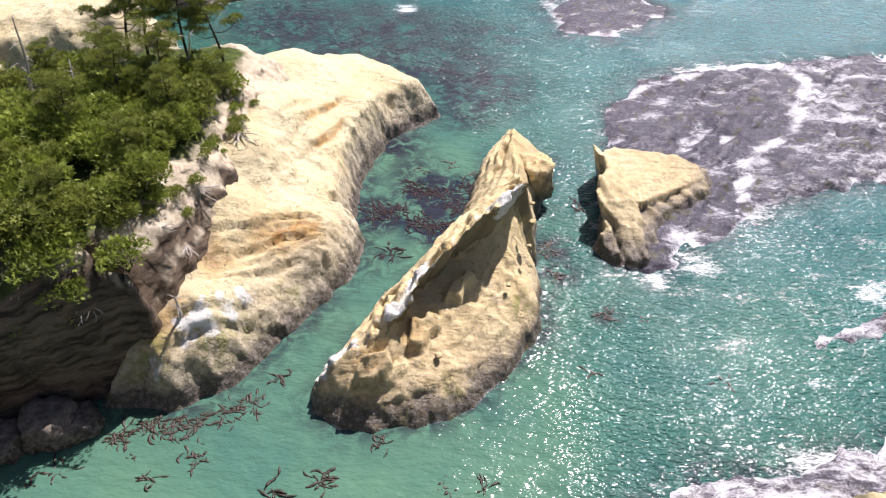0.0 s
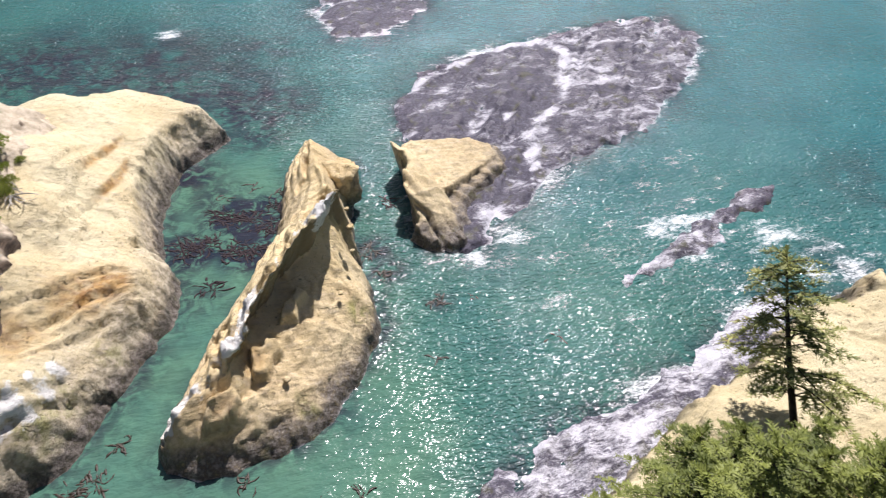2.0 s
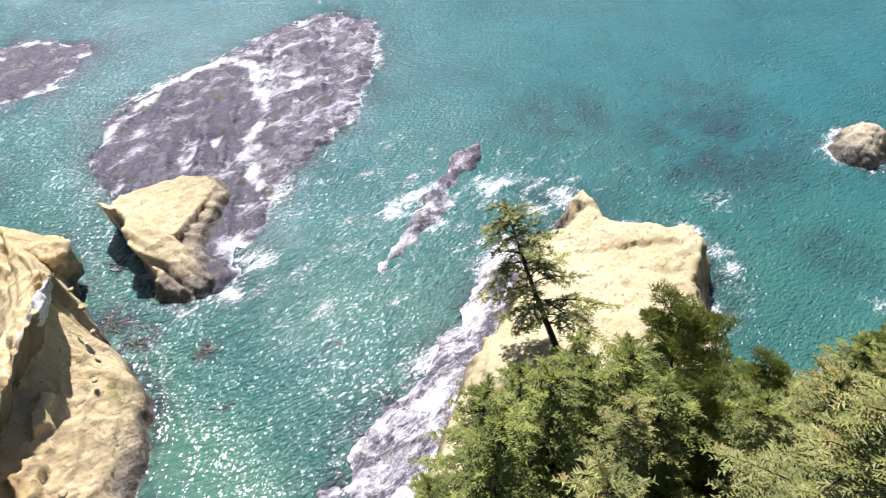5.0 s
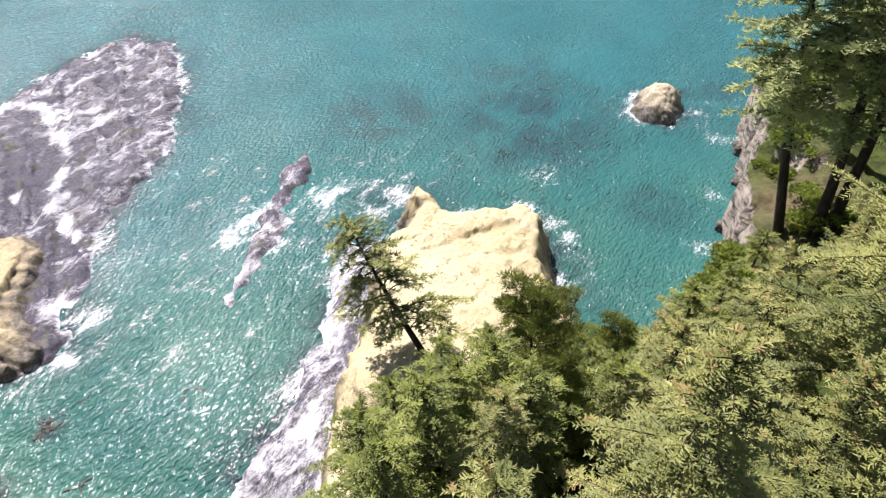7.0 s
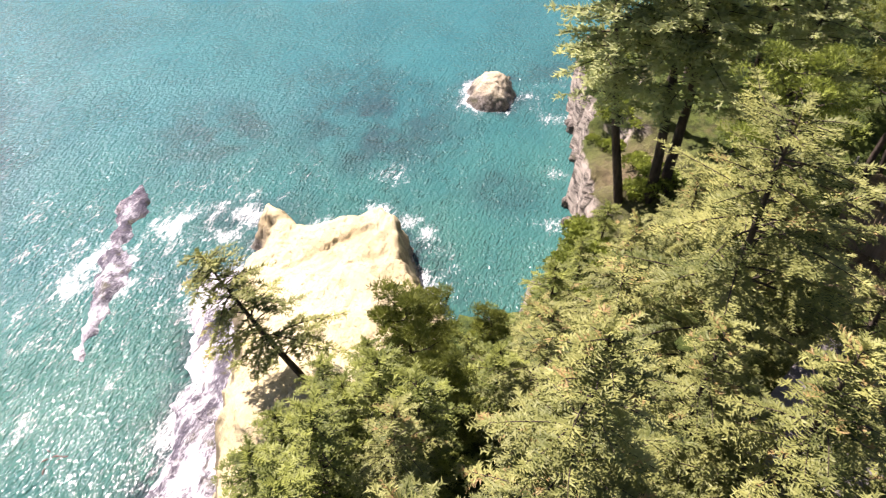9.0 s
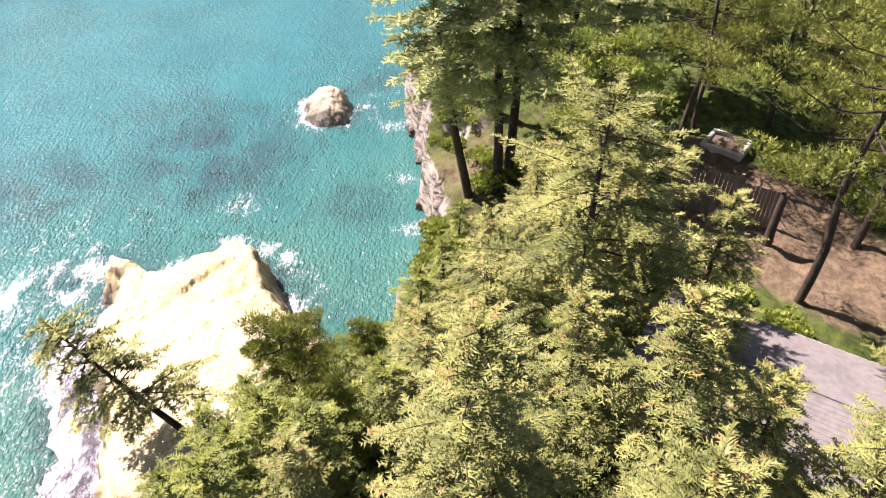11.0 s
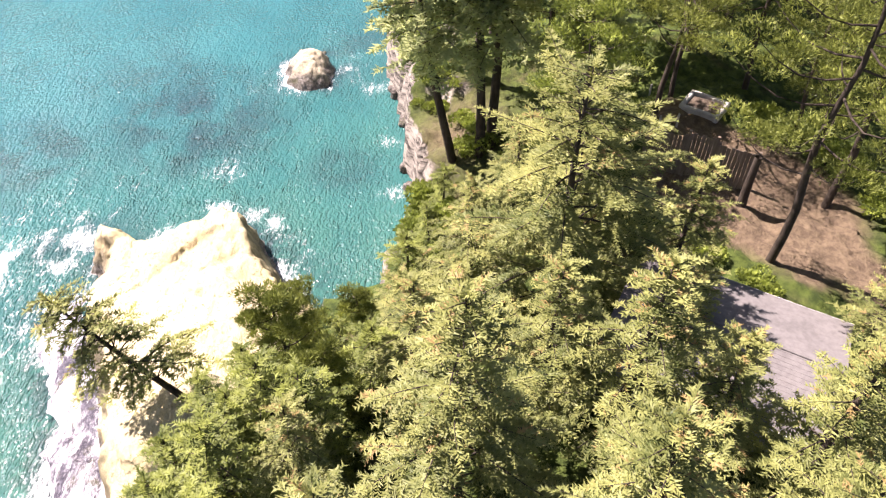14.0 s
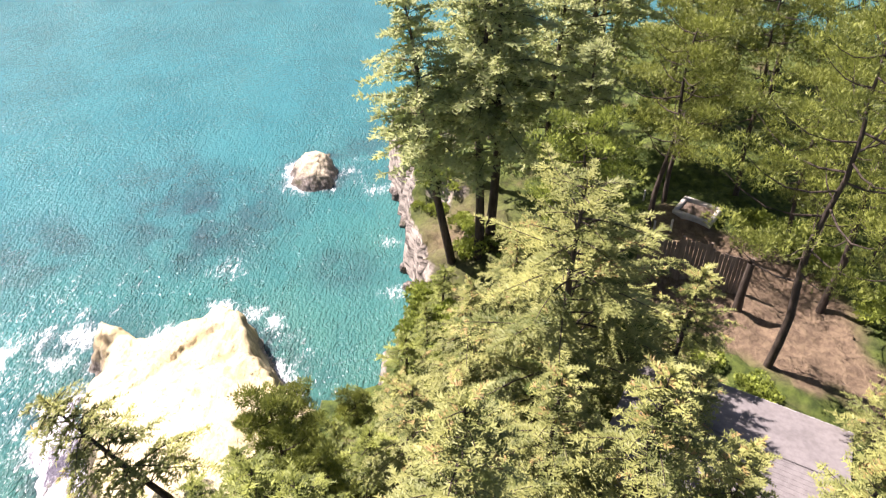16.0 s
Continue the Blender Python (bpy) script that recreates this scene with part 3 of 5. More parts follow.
# the lip of the islet's crest (x, y, z) and the foot of the wall under it
ISLET_LIP = [(-5.3, 20.9, 1.9), (-4.9, 21.1, 2.3), (-3.6, 21.8, 3.1), (-2.4, 22.5, 4.0), (-1.4, 23.2, 4.7), (-0.6, 24.1, 5.2), (0.8, 25.5, 6.0), (2.2, 26.7, 6.6), (3.5, 27.9, 7.0), (4.2, 29.2, 6.6), (4.2, 30.4, 5.5)]
ISLET_FOOT = [(-5.3, 20.9, 1.8), (-4.9, 21.1, 1.9), (-3.6, 21.8, 2.4), (-2.4, 22.5, 2.6), (-1.4, 23.2, 2.7), (-0.6, 24.1, 2.8), (0.8, 25.5, 3.1), (2.2, 26.7, 3.6), (3.5, 27.9, 4.3), (4.2, 29.2, 5.4), (4.2, 30.4, 5.3)]


def islet_jag(x, y):
    return 0.75 * fbm(x * 0.62, y * 0.62, 5.0, 5) + 0.2 * fbm(x * 2.4, y * 2.4, 9.0, 2)


def islet_height(x, y):
    d = inside(x, y, ISLET) + 0.22 * fbm(x * 0.9, y * 0.9, 4.0)
    pos = np.maximum(d, 0)
    r, share, crest = along(x, y, ISLET_LIP + [(4.2, 33.0, 4.4), (4.1, 36.0, 3.7), (4.4, 39.4, 3.2)])
    up = pos / (pos + np.abs(r) + 1e-6)
    h = np.where(d > 0, crest * up ** np.where(r > 0, 0.80, 0.62), d * 1.2)
    e, part_way, floor = along(x, y, ISLET_FOOT)
    e = e + islet_jag(x, y)
    # the gently sloping apron beside the wall
    apron = floor * (pos / (pos + np.maximum(e - 0.5, 0) + 1e-6)) ** 0.62 + 0.06 * fbm(x * 0.5, y * 0.5, 2.0, 3)
    low = np.clip(e / (0.5 + 1.3 * smooth(0.5, 0.15, part_way)), 0, 1) * smooth(0, 0.06, 1 - part_way) * (d > 0)
    h = h * (1 - low) + np.minimum(h, apron) * low
    crest_side = smooth(0.05, -0.25, e)
    # slabs on the crest, a tilted block and small steps on the apron
    bumpy = h + 0.55 * (strata(x, y, 51, 0.6) - 0.5) + 0.14 * fbm(x * 1.6, y * 1.6, 3.0)
    h = h + (bumpy - h) * crest_side * smooth(0.2, 1.0, h) * smooth(-3.2, -0.3, e)
    terraced = ledges(h, x, y, 0.75, 1.0, (0.22, -0.10))
    h = h + (terraced - h) * crest_side * smooth(0.4, 1.2, h) * (0.35 + 0.65 * smooth(-0.25, 0.35, fbm(x * 0.5, y * 0.5, 27.0, 3)))
    # slits weathered out along the beds, and a broken lip
    for n, (place_at, deep) in enumerate(((-0.35, 0.45), (-0.75, 0.6), (-1.25, 0.55), (-1.8, 0.5), (-2.4, 0.4))):
        gap = e - place_at + 0.22 * fbm(x * 0.7 + 7 * n, y * 0.7, 3.0, 3)
        h = h - deep * np.exp(-np.abs(gap / 0.13) ** 1.6) * smooth(-0.12, 0.22, fbm(x * 0.45 + 5 * n, y * 0.45, 8.0, 3)) * smooth(0.5, 1.2, h)
    h = h - 0.55 * np.abs(fbm(x * 1.1, y * 1.1, 14.0, 4)) * np.exp(-(np.minimum(e, 0) / 0.7) ** 2) * (e < 0.1) * smooth(0.8, 2.0, h)
    for block, lift in (([(-4.3, 20.1), (-3.1, 20.0), (-2.0, 20.9), (-2.3, 21.4), (-3.5, 21.0)], 0.75), ([(-1.5, 21.6), (-0.6, 21.6), (0.5, 22.7), (0.3, 23.2), (-0.7, 22.6)], 0.6), ([(0.5, 23.7), (1.4, 24.1), (2.3, 25.2), (1.8, 25.6)], 0.55), ([(-3.0, 20.2), (-2.2, 20.3), (-1.4, 21.2), (-2.0, 21.2)], 0.25)):
        h = h + lift * smooth(0.0, 0.16, inside(x, y, block) + 0.20 * fbm(x * 1.4, y * 1.4, 37.0, 4)) * (d > 0.3) * (1 - 0.5 * smooth(0.0, 0.9, inside(x, y, block)))
    h = scarp(h, x, y, [(-2.6, 21.0), (-1.4, 21.8), (0.2, 23.0), (1.6, 24.0)], 0.22, 0.5, 0.12)
    h = scarp(h, x, y, [(2.2, 35.0), (3.2, 36.4), (3.6, 38.4)], 0.5, 0.6)
    h = scarp(h, x, y, [(3.0, 31.2), (4.0, 32.6), (4.2, 35.4)], 0.4, 0.6)
    for line in ([(-4.9, 20.0), (-2.8, 20.2), (-0.8, 21.3), (1.2, 22.8), (2.8, 24.6), (4.0, 26.6)], [(-3.4, 19.6), (-0.6, 20.4), (1.6, 21.8), (3.4, 23.8), (4.6, 26.2)], [(1.6, 24.0), (3.0, 26.0), (4.2, 28.0)]):
        h = scarp(h, x, y, line, 0.14, 0.7, 0.08)
    skirt = smooth(1.1, 0.2, h) * smooth(-0.2, 0.2, h)
    return h + 0.24 * fbm(x * 1.9, y * 1.9, 6.0, 4) * skirt + (0.10 * fbm(x * 2.2, y * 2.2, 1.0, 4) - 0.10 * np.abs(fbm(x * 0.9, y * 0.9, 44.0, 4))) * smooth(0.5, 1, h)


def islet_lean(x, y, z):
    """Draws the foot of the wall back under the lip, so that the hollow lies in shade."""
    d, share, _ = along(x, y, ISLET_FOOT)
    d = d + islet_jag(x, y)
    ends = smooth(0.18, 0.50, share) * smooth(0, 0.14, 1 - share)
    k = -1.5 * ends * np.where(d < 0, 0, np.where(d < 0.5, d / 0.5, np.exp(-np.maximum(d - 0.5, 0) / 1.4)))
    return np.stack([0.70 * k, -0.71 * k], 1)


def stack_lean(x, y, z):
    """The seaward face of the stack is undercut."""
    k = 0.9 * smooth(0.6, 2.6, z) * smooth(11.2, 9.6, x) * smooth(31.8, 33.2, y)
    return np.stack([-k, -0.2 * k], 1)


def hill_lean(x, y, z):
    """The turf overhangs the cove."""
    k = 1.5 * smooth(1.0, 6.5, z) * smooth(3.6, 0.8, inside(x, y, HILL)) * smooth(23, 20, y)
    return np.stack([0 * k, -k], 1)


def stack_height(x, y):
    d = inside(x, y, STACK) + 0.18 * fbm(x * 0.8, y * 0.8, 4.0)
    pos = np.maximum(d, 0)
    # a low foot, a tilted slab with a broken lower edge, and a thin ridge along the undercut side
    foot = (0.35 + 0.5 * smooth(30, 34, y)) * np.clip(pos / 0.7, 0, 1) + 0.22 * (strata(x, y, -25, 0.5) - 0.5)
    e = inside(x, y, [(10.2, 34.0), (11.9, 34.1), (14.4, 35.7), (16.4, 37.0), (16.5, 38.6), (15.2, 39.7), (10.2, 40)]) + 0.08 * fbm(x * 1.5, y * 1.5, 2.0)
    slab = (1.45 - 0.10 * (x - 11.5) + 0.05 * (y - 36)) * np.clip(e / 0.25, 0, 1)
    h = np.where(d > 0, np.maximum(foot, slab), d * 1.2)
    r, share, crest = along(x, y, [(11.3, 31.2, 0.7), (11.0, 32.6, 1.3), (10.75, 33.6, 2.1), (10.5, 35.0, 2.7), (10.2, 37.0, 2.8), (9.9, 38.8, 2.6), (9.9, 40, 1.8)])
    r = r + 0.2 * fbm(x * 1.2, y * 1.2, 7.0)
    ridge = crest * np.where(r > 0, np.clip(1 - r / (0.6 + 0.2 * crest), 0, 1) ** 0.6, np.clip(pos / 0.35, 0, 1)) + 0.3 * (strata(x, y, -12, 0.3) - 0.6)
    h = np.where(d > 0, np.maximum(h, ridge), h)
    return h + 0.05 * fbm(x * 2.0, y * 2.0, 3.0, 4) * smooth(0.2, 1.0, h)


def low_height(outline, top, wall, relief):
    def fn(x, y):
        h = shore_height(x, y, outline, top, wall, 0.9)
        return h + relief * (strata(x, y, 40, 0.8) - 0.45 + 0.8 * fbm(x * 0.6, y * 0.6, 8.0)) * smooth(-0.3, 0.3, h)
    return fn


def point_height(x, y):
    top = heights(x, y, [(30.0, 18.7, 3.0), (30.8, 19.6, 2.6), (26.3, 15.8, 3.4), (27.2, 13.8, 3.5), (31.4, 12.4, 3.0), (28.5, 9.8, 3.4), (25.3, 8.2, 3.6), (22.0, 10.5, 5.2), (24.8, 17.4, 3.5), (21.8, 16.7, 4.2), (18.2, 14.5, 5.4), (15.6, 12.9, 6.4), (13.7, 10.4, 7.2), (14.9, 9.3, 7.5), (18.1, 9.5, 6.4), (11, 11, 6.5), (12, 6, 6.5), (20, 4, 5.0), (23.5, 5, 2.8)])
    h = crag_edge(x, y, POINT, top, 0.7 + 0.8 * smooth(22, 16, x), 0.5 + 0.5 * smooth(24, 17, x), 0.34)
    h = ledges(h, x, y, 0.5, 0.2, (0.20, 0.05))
    h = scarp(h, x, y, [(23.4, 15.2), (25.2, 14.4), (27.4, 13.0), (29.6, 11.4)], 0.18, 1.0, 0.06)
    h = scarp(h, x, y, [(22.0, 13.0), (24.4, 12.4), (27.0, 10.6)], 0.15, 0.8, 0.06)
    h = scarp(h, x, y, [(28.4, 16.2), (28.2, 17.6), (28.8, 19.6)], -0.6, 1.0)
    return h + (0.09 * strata(x, y, 125, 1.2) + 0.2 * fbm(x * 0.35, y * 0.35, 3.0)) * smooth(0.3, 1.4, h)


def knob_height(x, y):
    h = shore_height(x, y, KNOB, 1.7, 2.2, 0.5)
    return h + 0.3 * fbm(x * 0.9, y * 0.9, 6.0) * smooth(-0.3, 0.6, h)


def spot_mask(spots, most=1.0):
    def fn(x, y, z):
        out = np.zeros(len(x))
        for sx, sy, sr in spots:
            out = np.maximum(out, most * np.exp(-(((x - sx) ** 2 + (y - sy) ** 2) / sr**2) ** 1.5))
        return out
    return fn


def no_mask(x, y, z):
    return np.zeros(len(x))


def headland_ochre(x, y, z):
    """Rust in the hollow and on the broken faces of the beds."""
    d, share, _ = along(x, y, HOLLOW)
    out = 0.95 * np.exp(-((d - 0.7) / 0.9) ** 2) * smooth(0.05, 0.3, share) * smooth(0.0, 0.15, 1 - share)
    for line in HEAD_BEDS[:2]:
        d, share, _ = along(x, y, line)
        out = np.maximum(out, 0.9 * np.exp(-((d - 0.08) / 0.16) ** 2) * smooth(0.35, 0.6, share) * smooth(0.0, 0.1, 1 - share))
    return np.maximum(out, spot_mask([(-13.2, 21.8, 1.2), (-12.4, 22.8, 1.0), (-11, 26.0, 1.2), (-14, 22.5, 1.2)], 0.6)(x, y, z))


def crest_guano(x, y, z):
    d, share, _ = along(x, y, ISLET_LIP)
    d = d + islet_jag(x, y)
    patch = smooth(-0.15, 0.35, fbm(x * 0.55 + 8, y * 0.55, 1.0))
    return (0.42 + 0.55 * patch) * np.exp(-((d + 0.35) / 0.60) ** 2) + 0.8 * np.exp(-(((x - 3.2) ** 2 + (y - 28.0) ** 2) / 0.4))


def wash_foam(x, y, z):
    """Thin veils of foam, thicker along the broken rims and on the crests of the waves that run over."""
    front, _, _ = along(x, y, [(18.4, 36.6), (19.6, 39.6), (21.3, 41.6), (23.3, 43.2), (25.6, 46.8), (27.6, 50.8), (27.0, 54.0), (22.4, 53.6), (17.3, 51.4), (14.3, 49.0), (12.4, 47.6)])
    front = front + 0.5 * fbm(x * 0.5, y * 0.5, 7.0)
    lee = smooth(-0.5, 1.5, front) * 0.22 + 0.8 * np.exp(-((x - 14) ** 2 + (y - 31.4) ** 2) / 1.6)
    return 0.22 + lee + 0.40 * smooth(0.25, -0.1, z + 0.15 * fbm(x * 0.4, y * 0.4)) + 0.62 * np.exp(-(np.maximum(np.abs(front - 0.25) - 0.1, 0) / 0.40) ** 2) * (0.55 + 0.6 * vnoise(x * 0.5, y * 0.5)) + 0.18 * smooth(0.05, 0.5, fbm(x * 0.22, y * 0.5, 3.0))


def ledge_foam(x, y, z):
    return 0.66 + 0.08 * smooth(0.35, -0.05, z + 0.2 * fbm(x * 0.4, y * 0.4)) + 0.3 * fbm(x * 0.3, y * 0.6, 3.0)


def ridge_foam(x, y, z):
    return 0.60 - 0.25 * smooth(28, 30.5, x) + 0.12 * smooth(0.25, -0.05, z) + 0.25 * fbm(x * 0.4, y * 0.7, 3.0)


def reef_foam(x, y, z):
    return 0.22 + 0.6 * smooth(0.15, -0.1, z + 0.15 * fbm(x * 0.4, y * 0.4)) + 0.3 * smooth(0.1, 0.5, fbm(x * 0.3, y * 0.6, 3.0))


def surf_foam(x, y, z):
    return 0.55 * smooth(0.35, -0.05, z)


def rock(name, outline, step, fn, mat, label, masks=None, margin=1.4, rough=0.12, group="", lean=None, belt=None):
    pts = np.array(outline)
    box = (pts[:, 0].min() - margin, pts[:, 0].max() + margin, pts[:, 1].min() - margin, pts[:, 1].max() + margin)
    full = {"guano": no_mask, "ochre": no_mask, "algae": no_mask, "foam": no_mask, **(masks or {})}
    me = land(name, box, step, fn, mat, -0.8, rough, full, lean, None, belt)
    if belt is None:
        return tagged(new(name, me), label, "rock", group)
    root = tagged(new(name), label, "rock", group)
    part("rock_face", me[0], None, root)
    part("tide_belt", me[1], None, root, "dark belt of mussels and weed at the waterline")
    return root


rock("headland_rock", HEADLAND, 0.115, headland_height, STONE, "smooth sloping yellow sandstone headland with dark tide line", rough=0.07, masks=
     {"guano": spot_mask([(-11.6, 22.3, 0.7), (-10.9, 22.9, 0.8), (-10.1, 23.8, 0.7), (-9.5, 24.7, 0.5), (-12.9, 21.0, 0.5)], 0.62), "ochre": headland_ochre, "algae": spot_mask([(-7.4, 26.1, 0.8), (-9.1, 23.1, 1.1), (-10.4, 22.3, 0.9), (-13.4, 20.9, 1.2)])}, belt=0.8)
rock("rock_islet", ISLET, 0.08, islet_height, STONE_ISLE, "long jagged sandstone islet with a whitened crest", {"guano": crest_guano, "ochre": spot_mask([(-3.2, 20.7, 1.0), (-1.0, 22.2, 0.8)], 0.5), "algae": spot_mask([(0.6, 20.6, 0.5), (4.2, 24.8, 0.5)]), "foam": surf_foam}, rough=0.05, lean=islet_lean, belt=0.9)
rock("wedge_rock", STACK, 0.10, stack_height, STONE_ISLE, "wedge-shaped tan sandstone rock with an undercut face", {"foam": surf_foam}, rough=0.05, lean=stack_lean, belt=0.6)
rock("rock_shelf", SHELF, 0.2, low_height(SHELF, 0.34, 1.6, 0.30), STONE_REEF, "flat dark wave-washed rock shelf streaked with foam", {"foam": wash_foam}, 1.6, belt=0.2)
rock("low_ridge_rock", RIDGE, 0.14, low_height(RIDGE, 0.32, 1.2, 0.2), STONE_REEF, "low dark rock ridge awash in white surf", {"foam": ridge_foam})
rock("wave_cut_shelf", WASH, 0.16, low_height(WASH, 0.35, 1.4, 0.25), STONE_REEF, "dark wave-cut rock ledge covered with foam", {"foam": ledge_foam}, belt=0.2)
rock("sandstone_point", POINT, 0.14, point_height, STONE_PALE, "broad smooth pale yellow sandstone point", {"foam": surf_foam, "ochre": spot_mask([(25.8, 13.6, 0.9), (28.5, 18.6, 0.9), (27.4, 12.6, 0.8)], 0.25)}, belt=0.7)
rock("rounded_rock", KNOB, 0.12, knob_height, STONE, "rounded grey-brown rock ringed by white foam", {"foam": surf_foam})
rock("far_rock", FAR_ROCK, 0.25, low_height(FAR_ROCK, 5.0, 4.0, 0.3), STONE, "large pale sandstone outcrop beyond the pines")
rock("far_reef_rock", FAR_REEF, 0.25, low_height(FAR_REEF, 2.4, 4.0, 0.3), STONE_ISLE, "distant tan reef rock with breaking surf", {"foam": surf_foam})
rock("outer_reef_rock", OUTER_REEF, 0.25, low_height(OUTER_REEF, 0.25, 2.0, 0.2), STONE_REEF, "dark submerged reef washed by small waves", {"foam": reef_foam})


def hill_height(x, y):
    top = heights(x, y, [(-12, 25, 7.4), (-12, 32, 7.6), (-13, 40, 7.2), (-15, 21, 7.8), (-20, 22, 8.3), (-20, 30, 8.8), (-20, 40, 7.6), (-35, 30, 9), (-30, 20, 8.5)])
    # the eroded bank rises from the headland's back; elsewhere the hill falls to the water
    base = 4.7 * smooth(22.2, 24.6, y) * smooth(-17, -14, x)
    d = inside(x, y, HILL) + 0.7 * fbm(x * 0.7, y * 0.7, 4.0)
    e = np.clip(d / np.where(base > 0.5, 3.0, 1.5 + 1.6 * smooth(22, 25, y)), 0, 1)
    h = np.where(d > 0, base + (top - base) * (1 - (1 - e) ** np.where(base > 0.5, 1.5, 2.4)), base + d * (1.3 + base))
    return h + 0.35 * fbm(x * 0.5, y * 0.5, 2.0) * smooth(1, 6, h)


def mainland_height(x, y):
    top = heights(x, y, [(15, 7, 7.6), (20, 5.5, 5.6), (24, 3, 3.8), (28, 0.8, 4.2), (30, 0.2, 4.6), (31.4, -0.8, 6.2), (33, -3, 7.2), (34.5, -0.2, 4.2), (38, 0.6, 4.0), (40, -2.5, 6.8), (45, 0.6, 4.2), (48, -3, 6.6), (52, 0.6, 4.2), (26, -3, 7.8), (30, -12, 8.6), (24, -12, 8.6), (20, -14, 8.6), (10, -6, 9), (0, 0, 9), (-20, 0, 8), (40, -15, 8.5), (55, -20, 7.5), (10, 8, 7.8)])
    h = shore_height(x, y, COAST, top, 1.6 - 0.8 * smooth(29, 33, x), 0.8 - 0.35 * smooth(29, 33, x))
    h = ledges(h, x, y, 0.9, 0.25, (0.1, 0.1))
    return h + 0.25 * fbm(x * 0.5, y * 0.5, 2.0) * smooth(1, 6, h)


def bluff_mask(x, y, z):
    """The bare eroded rim of the hill above the headland."""
    rim = smooth(3.0, 2.0, inside(x, y, HILL) + 0.8 * fbm(x * 0.6, y * 0.6)) * smooth(21, 23, y) * smooth(-19, -16, x)
    return np.maximum(rim, np.exp(-(((x + 23) ** 2 + (y - 33.4) ** 2) / 5)))


def path_mask(x, y, z):
    d, _, _ = along(x, y, [(31, -12.6), (28.5, -14), (26, -15), (23.5, -15.6), (20.5, -16.2), (17, -17.4), (10, -20)])
    strip, _, _ = along(x, y, [(22.5, -8.6), (16.0, -14.6)])
    yard = smooth(1.3, 2.0, np.abs(strip) + 0.5 * fbm(x, y)) * smooth(6.4, 5.0, np.hypot((x - 24.0), (y + 13.6) * 1.15)) * smooth(16, 18.5, x)
    lookout = 0.8 * np.exp(-(((x - 34.5) / 4.0) ** 2 + ((y + 1.0) / 2.6) ** 2)) + 0.7 * np.exp(-(((x - 16.5) / 1.0) ** 2 + ((y - 6.0) / 1.0) ** 2))
    return np.maximum(np.maximum(smooth(1.9, 1.0, np.abs(d) + 0.5 * fbm(x * 0.8, y * 0.8)), yard), lookout)


def ground_material(name, rock_a, rock_b, bare_a, bare_b):
    """Grass and forest litter on top, bare trodden earth by the mask earth, layered rock on the steep sides."""
    k = Nodes(name)
    grass = k.mix(k.ramp(k.noise(2.2, 5, 0.65), 0.35, 0.65), (0.032, 0.050, 0.012), (0.085, 0.115, 0.025))
    grass = k.mix(k.ramp(k.noise(0.35, 3), 0.55, 0.75), grass, (0.14, 0.11, 0.06))
    earth = k.mix(k.ramp(k.noise(3.0, 6, 0.7), 0.35, 0.65), bare_a, bare_b)
    c = k.mix(k.attr("earth"), grass, earth)
    beds = k.noise(1.0, 6, 0.65, stretch=(0.6, 0.6, 3.0), turn=(12, 8, 0))
    stone = k.mix(k.ramp(beds, 0.35, 0.62), rock_a, rock_b)
    stone = k.mix(k.ramp(k.noise(1.2, 5), 0.55, 0.7, 0, 0.8), stone, (0.10, 0.085, 0.075))
    slope = k.n.new("ShaderNodeSeparateXYZ")
    k.l.new(k.n.new("ShaderNodeNewGeometry").outputs["Normal"], slope.inputs[0])
    steep = k.ramp(k.math("ADD", slope.outputs[2], k.math("MULTIPLY", k.noise(1.5, 4), 0.3)), 0.80, 0.58)
    c = k.mix(steep, c, stone)
    n = k.bump(k.noise(3.0, 8, 0.7), 0.8, 0.2)
    n = k.bump(k.noise(16, 5, 0.7), 0.6, 0.05, n)
    return k.done(c, 0.92, n, 0.2)


GROUND = ground_material("ground_cover", (0.045, 0.038, 0.034), (0.40, 0.35, 0.30), (0.12, 0.085, 0.058), (0.21, 0.155, 0.10))
# the hill's dark rock colours carry the shade of the recessed cove
HILL_GROUND = ground_material("hill_cover", (0.05, 0.038, 0.03), (0.20, 0.15, 0.11), (0.46, 0.385, 0.28), (0.64, 0.555, 0.43))
tagged(new("ground_hill", land("ground_hill", (-70, -9, 9, 52), 0.25, hill_height, HILL_GROUND, -0.8, 0.16, {"earth": bluff_mask}, hill_lean)), "scrub-covered hill with pale eroded bluff", "hill", kind="structure")
tagged(new("ground", land("ground", (-70, 70, -90, 14), 0.3, mainland_height, GROUND, -0.8, 0.22, {"earth": path_mask}, None, (2, 60, -26, 14))), "wooded clifftop with grass, litter and bare earth path", "ground", kind="structure")


# ---- trees ----
def tube(points, radii, sides=6):
    """Vertices and quads of a bent, tapering stem."""
    pts = np.array(points, float)
    ways = np.gradient(pts, axis=0)
    ways /= np.linalg.norm(ways, axis=1)[:, None] + 1e-9
    side = np.cross(ways, (0.31, 0.95, 0.05))
    side /= np.linalg.norm(side, axis=1)[:, None] + 1e-9
    up = np.cross(ways, side)
    a = np.arange(sides) * 2 * np.pi / sides
    ring = pts[:, None] + np.array(radii)[:, None, None] * (np.cos(a)[None, :, None] * side[:, None] + np.sin(a)[None, :, None] * up[:, None])
    n = len(pts)
    i, j = np.meshgrid(np.arange(n - 1), np.arange(sides), indexing="ij")
    quads = np.stack([i * sides + j, i * sides + (j + 1) % sides, (i + 1) * sides + (j + 1) % sides, (i + 1) * sides + j], -1).reshape(-1, 4)
    return ring.reshape(-1, 3), quads


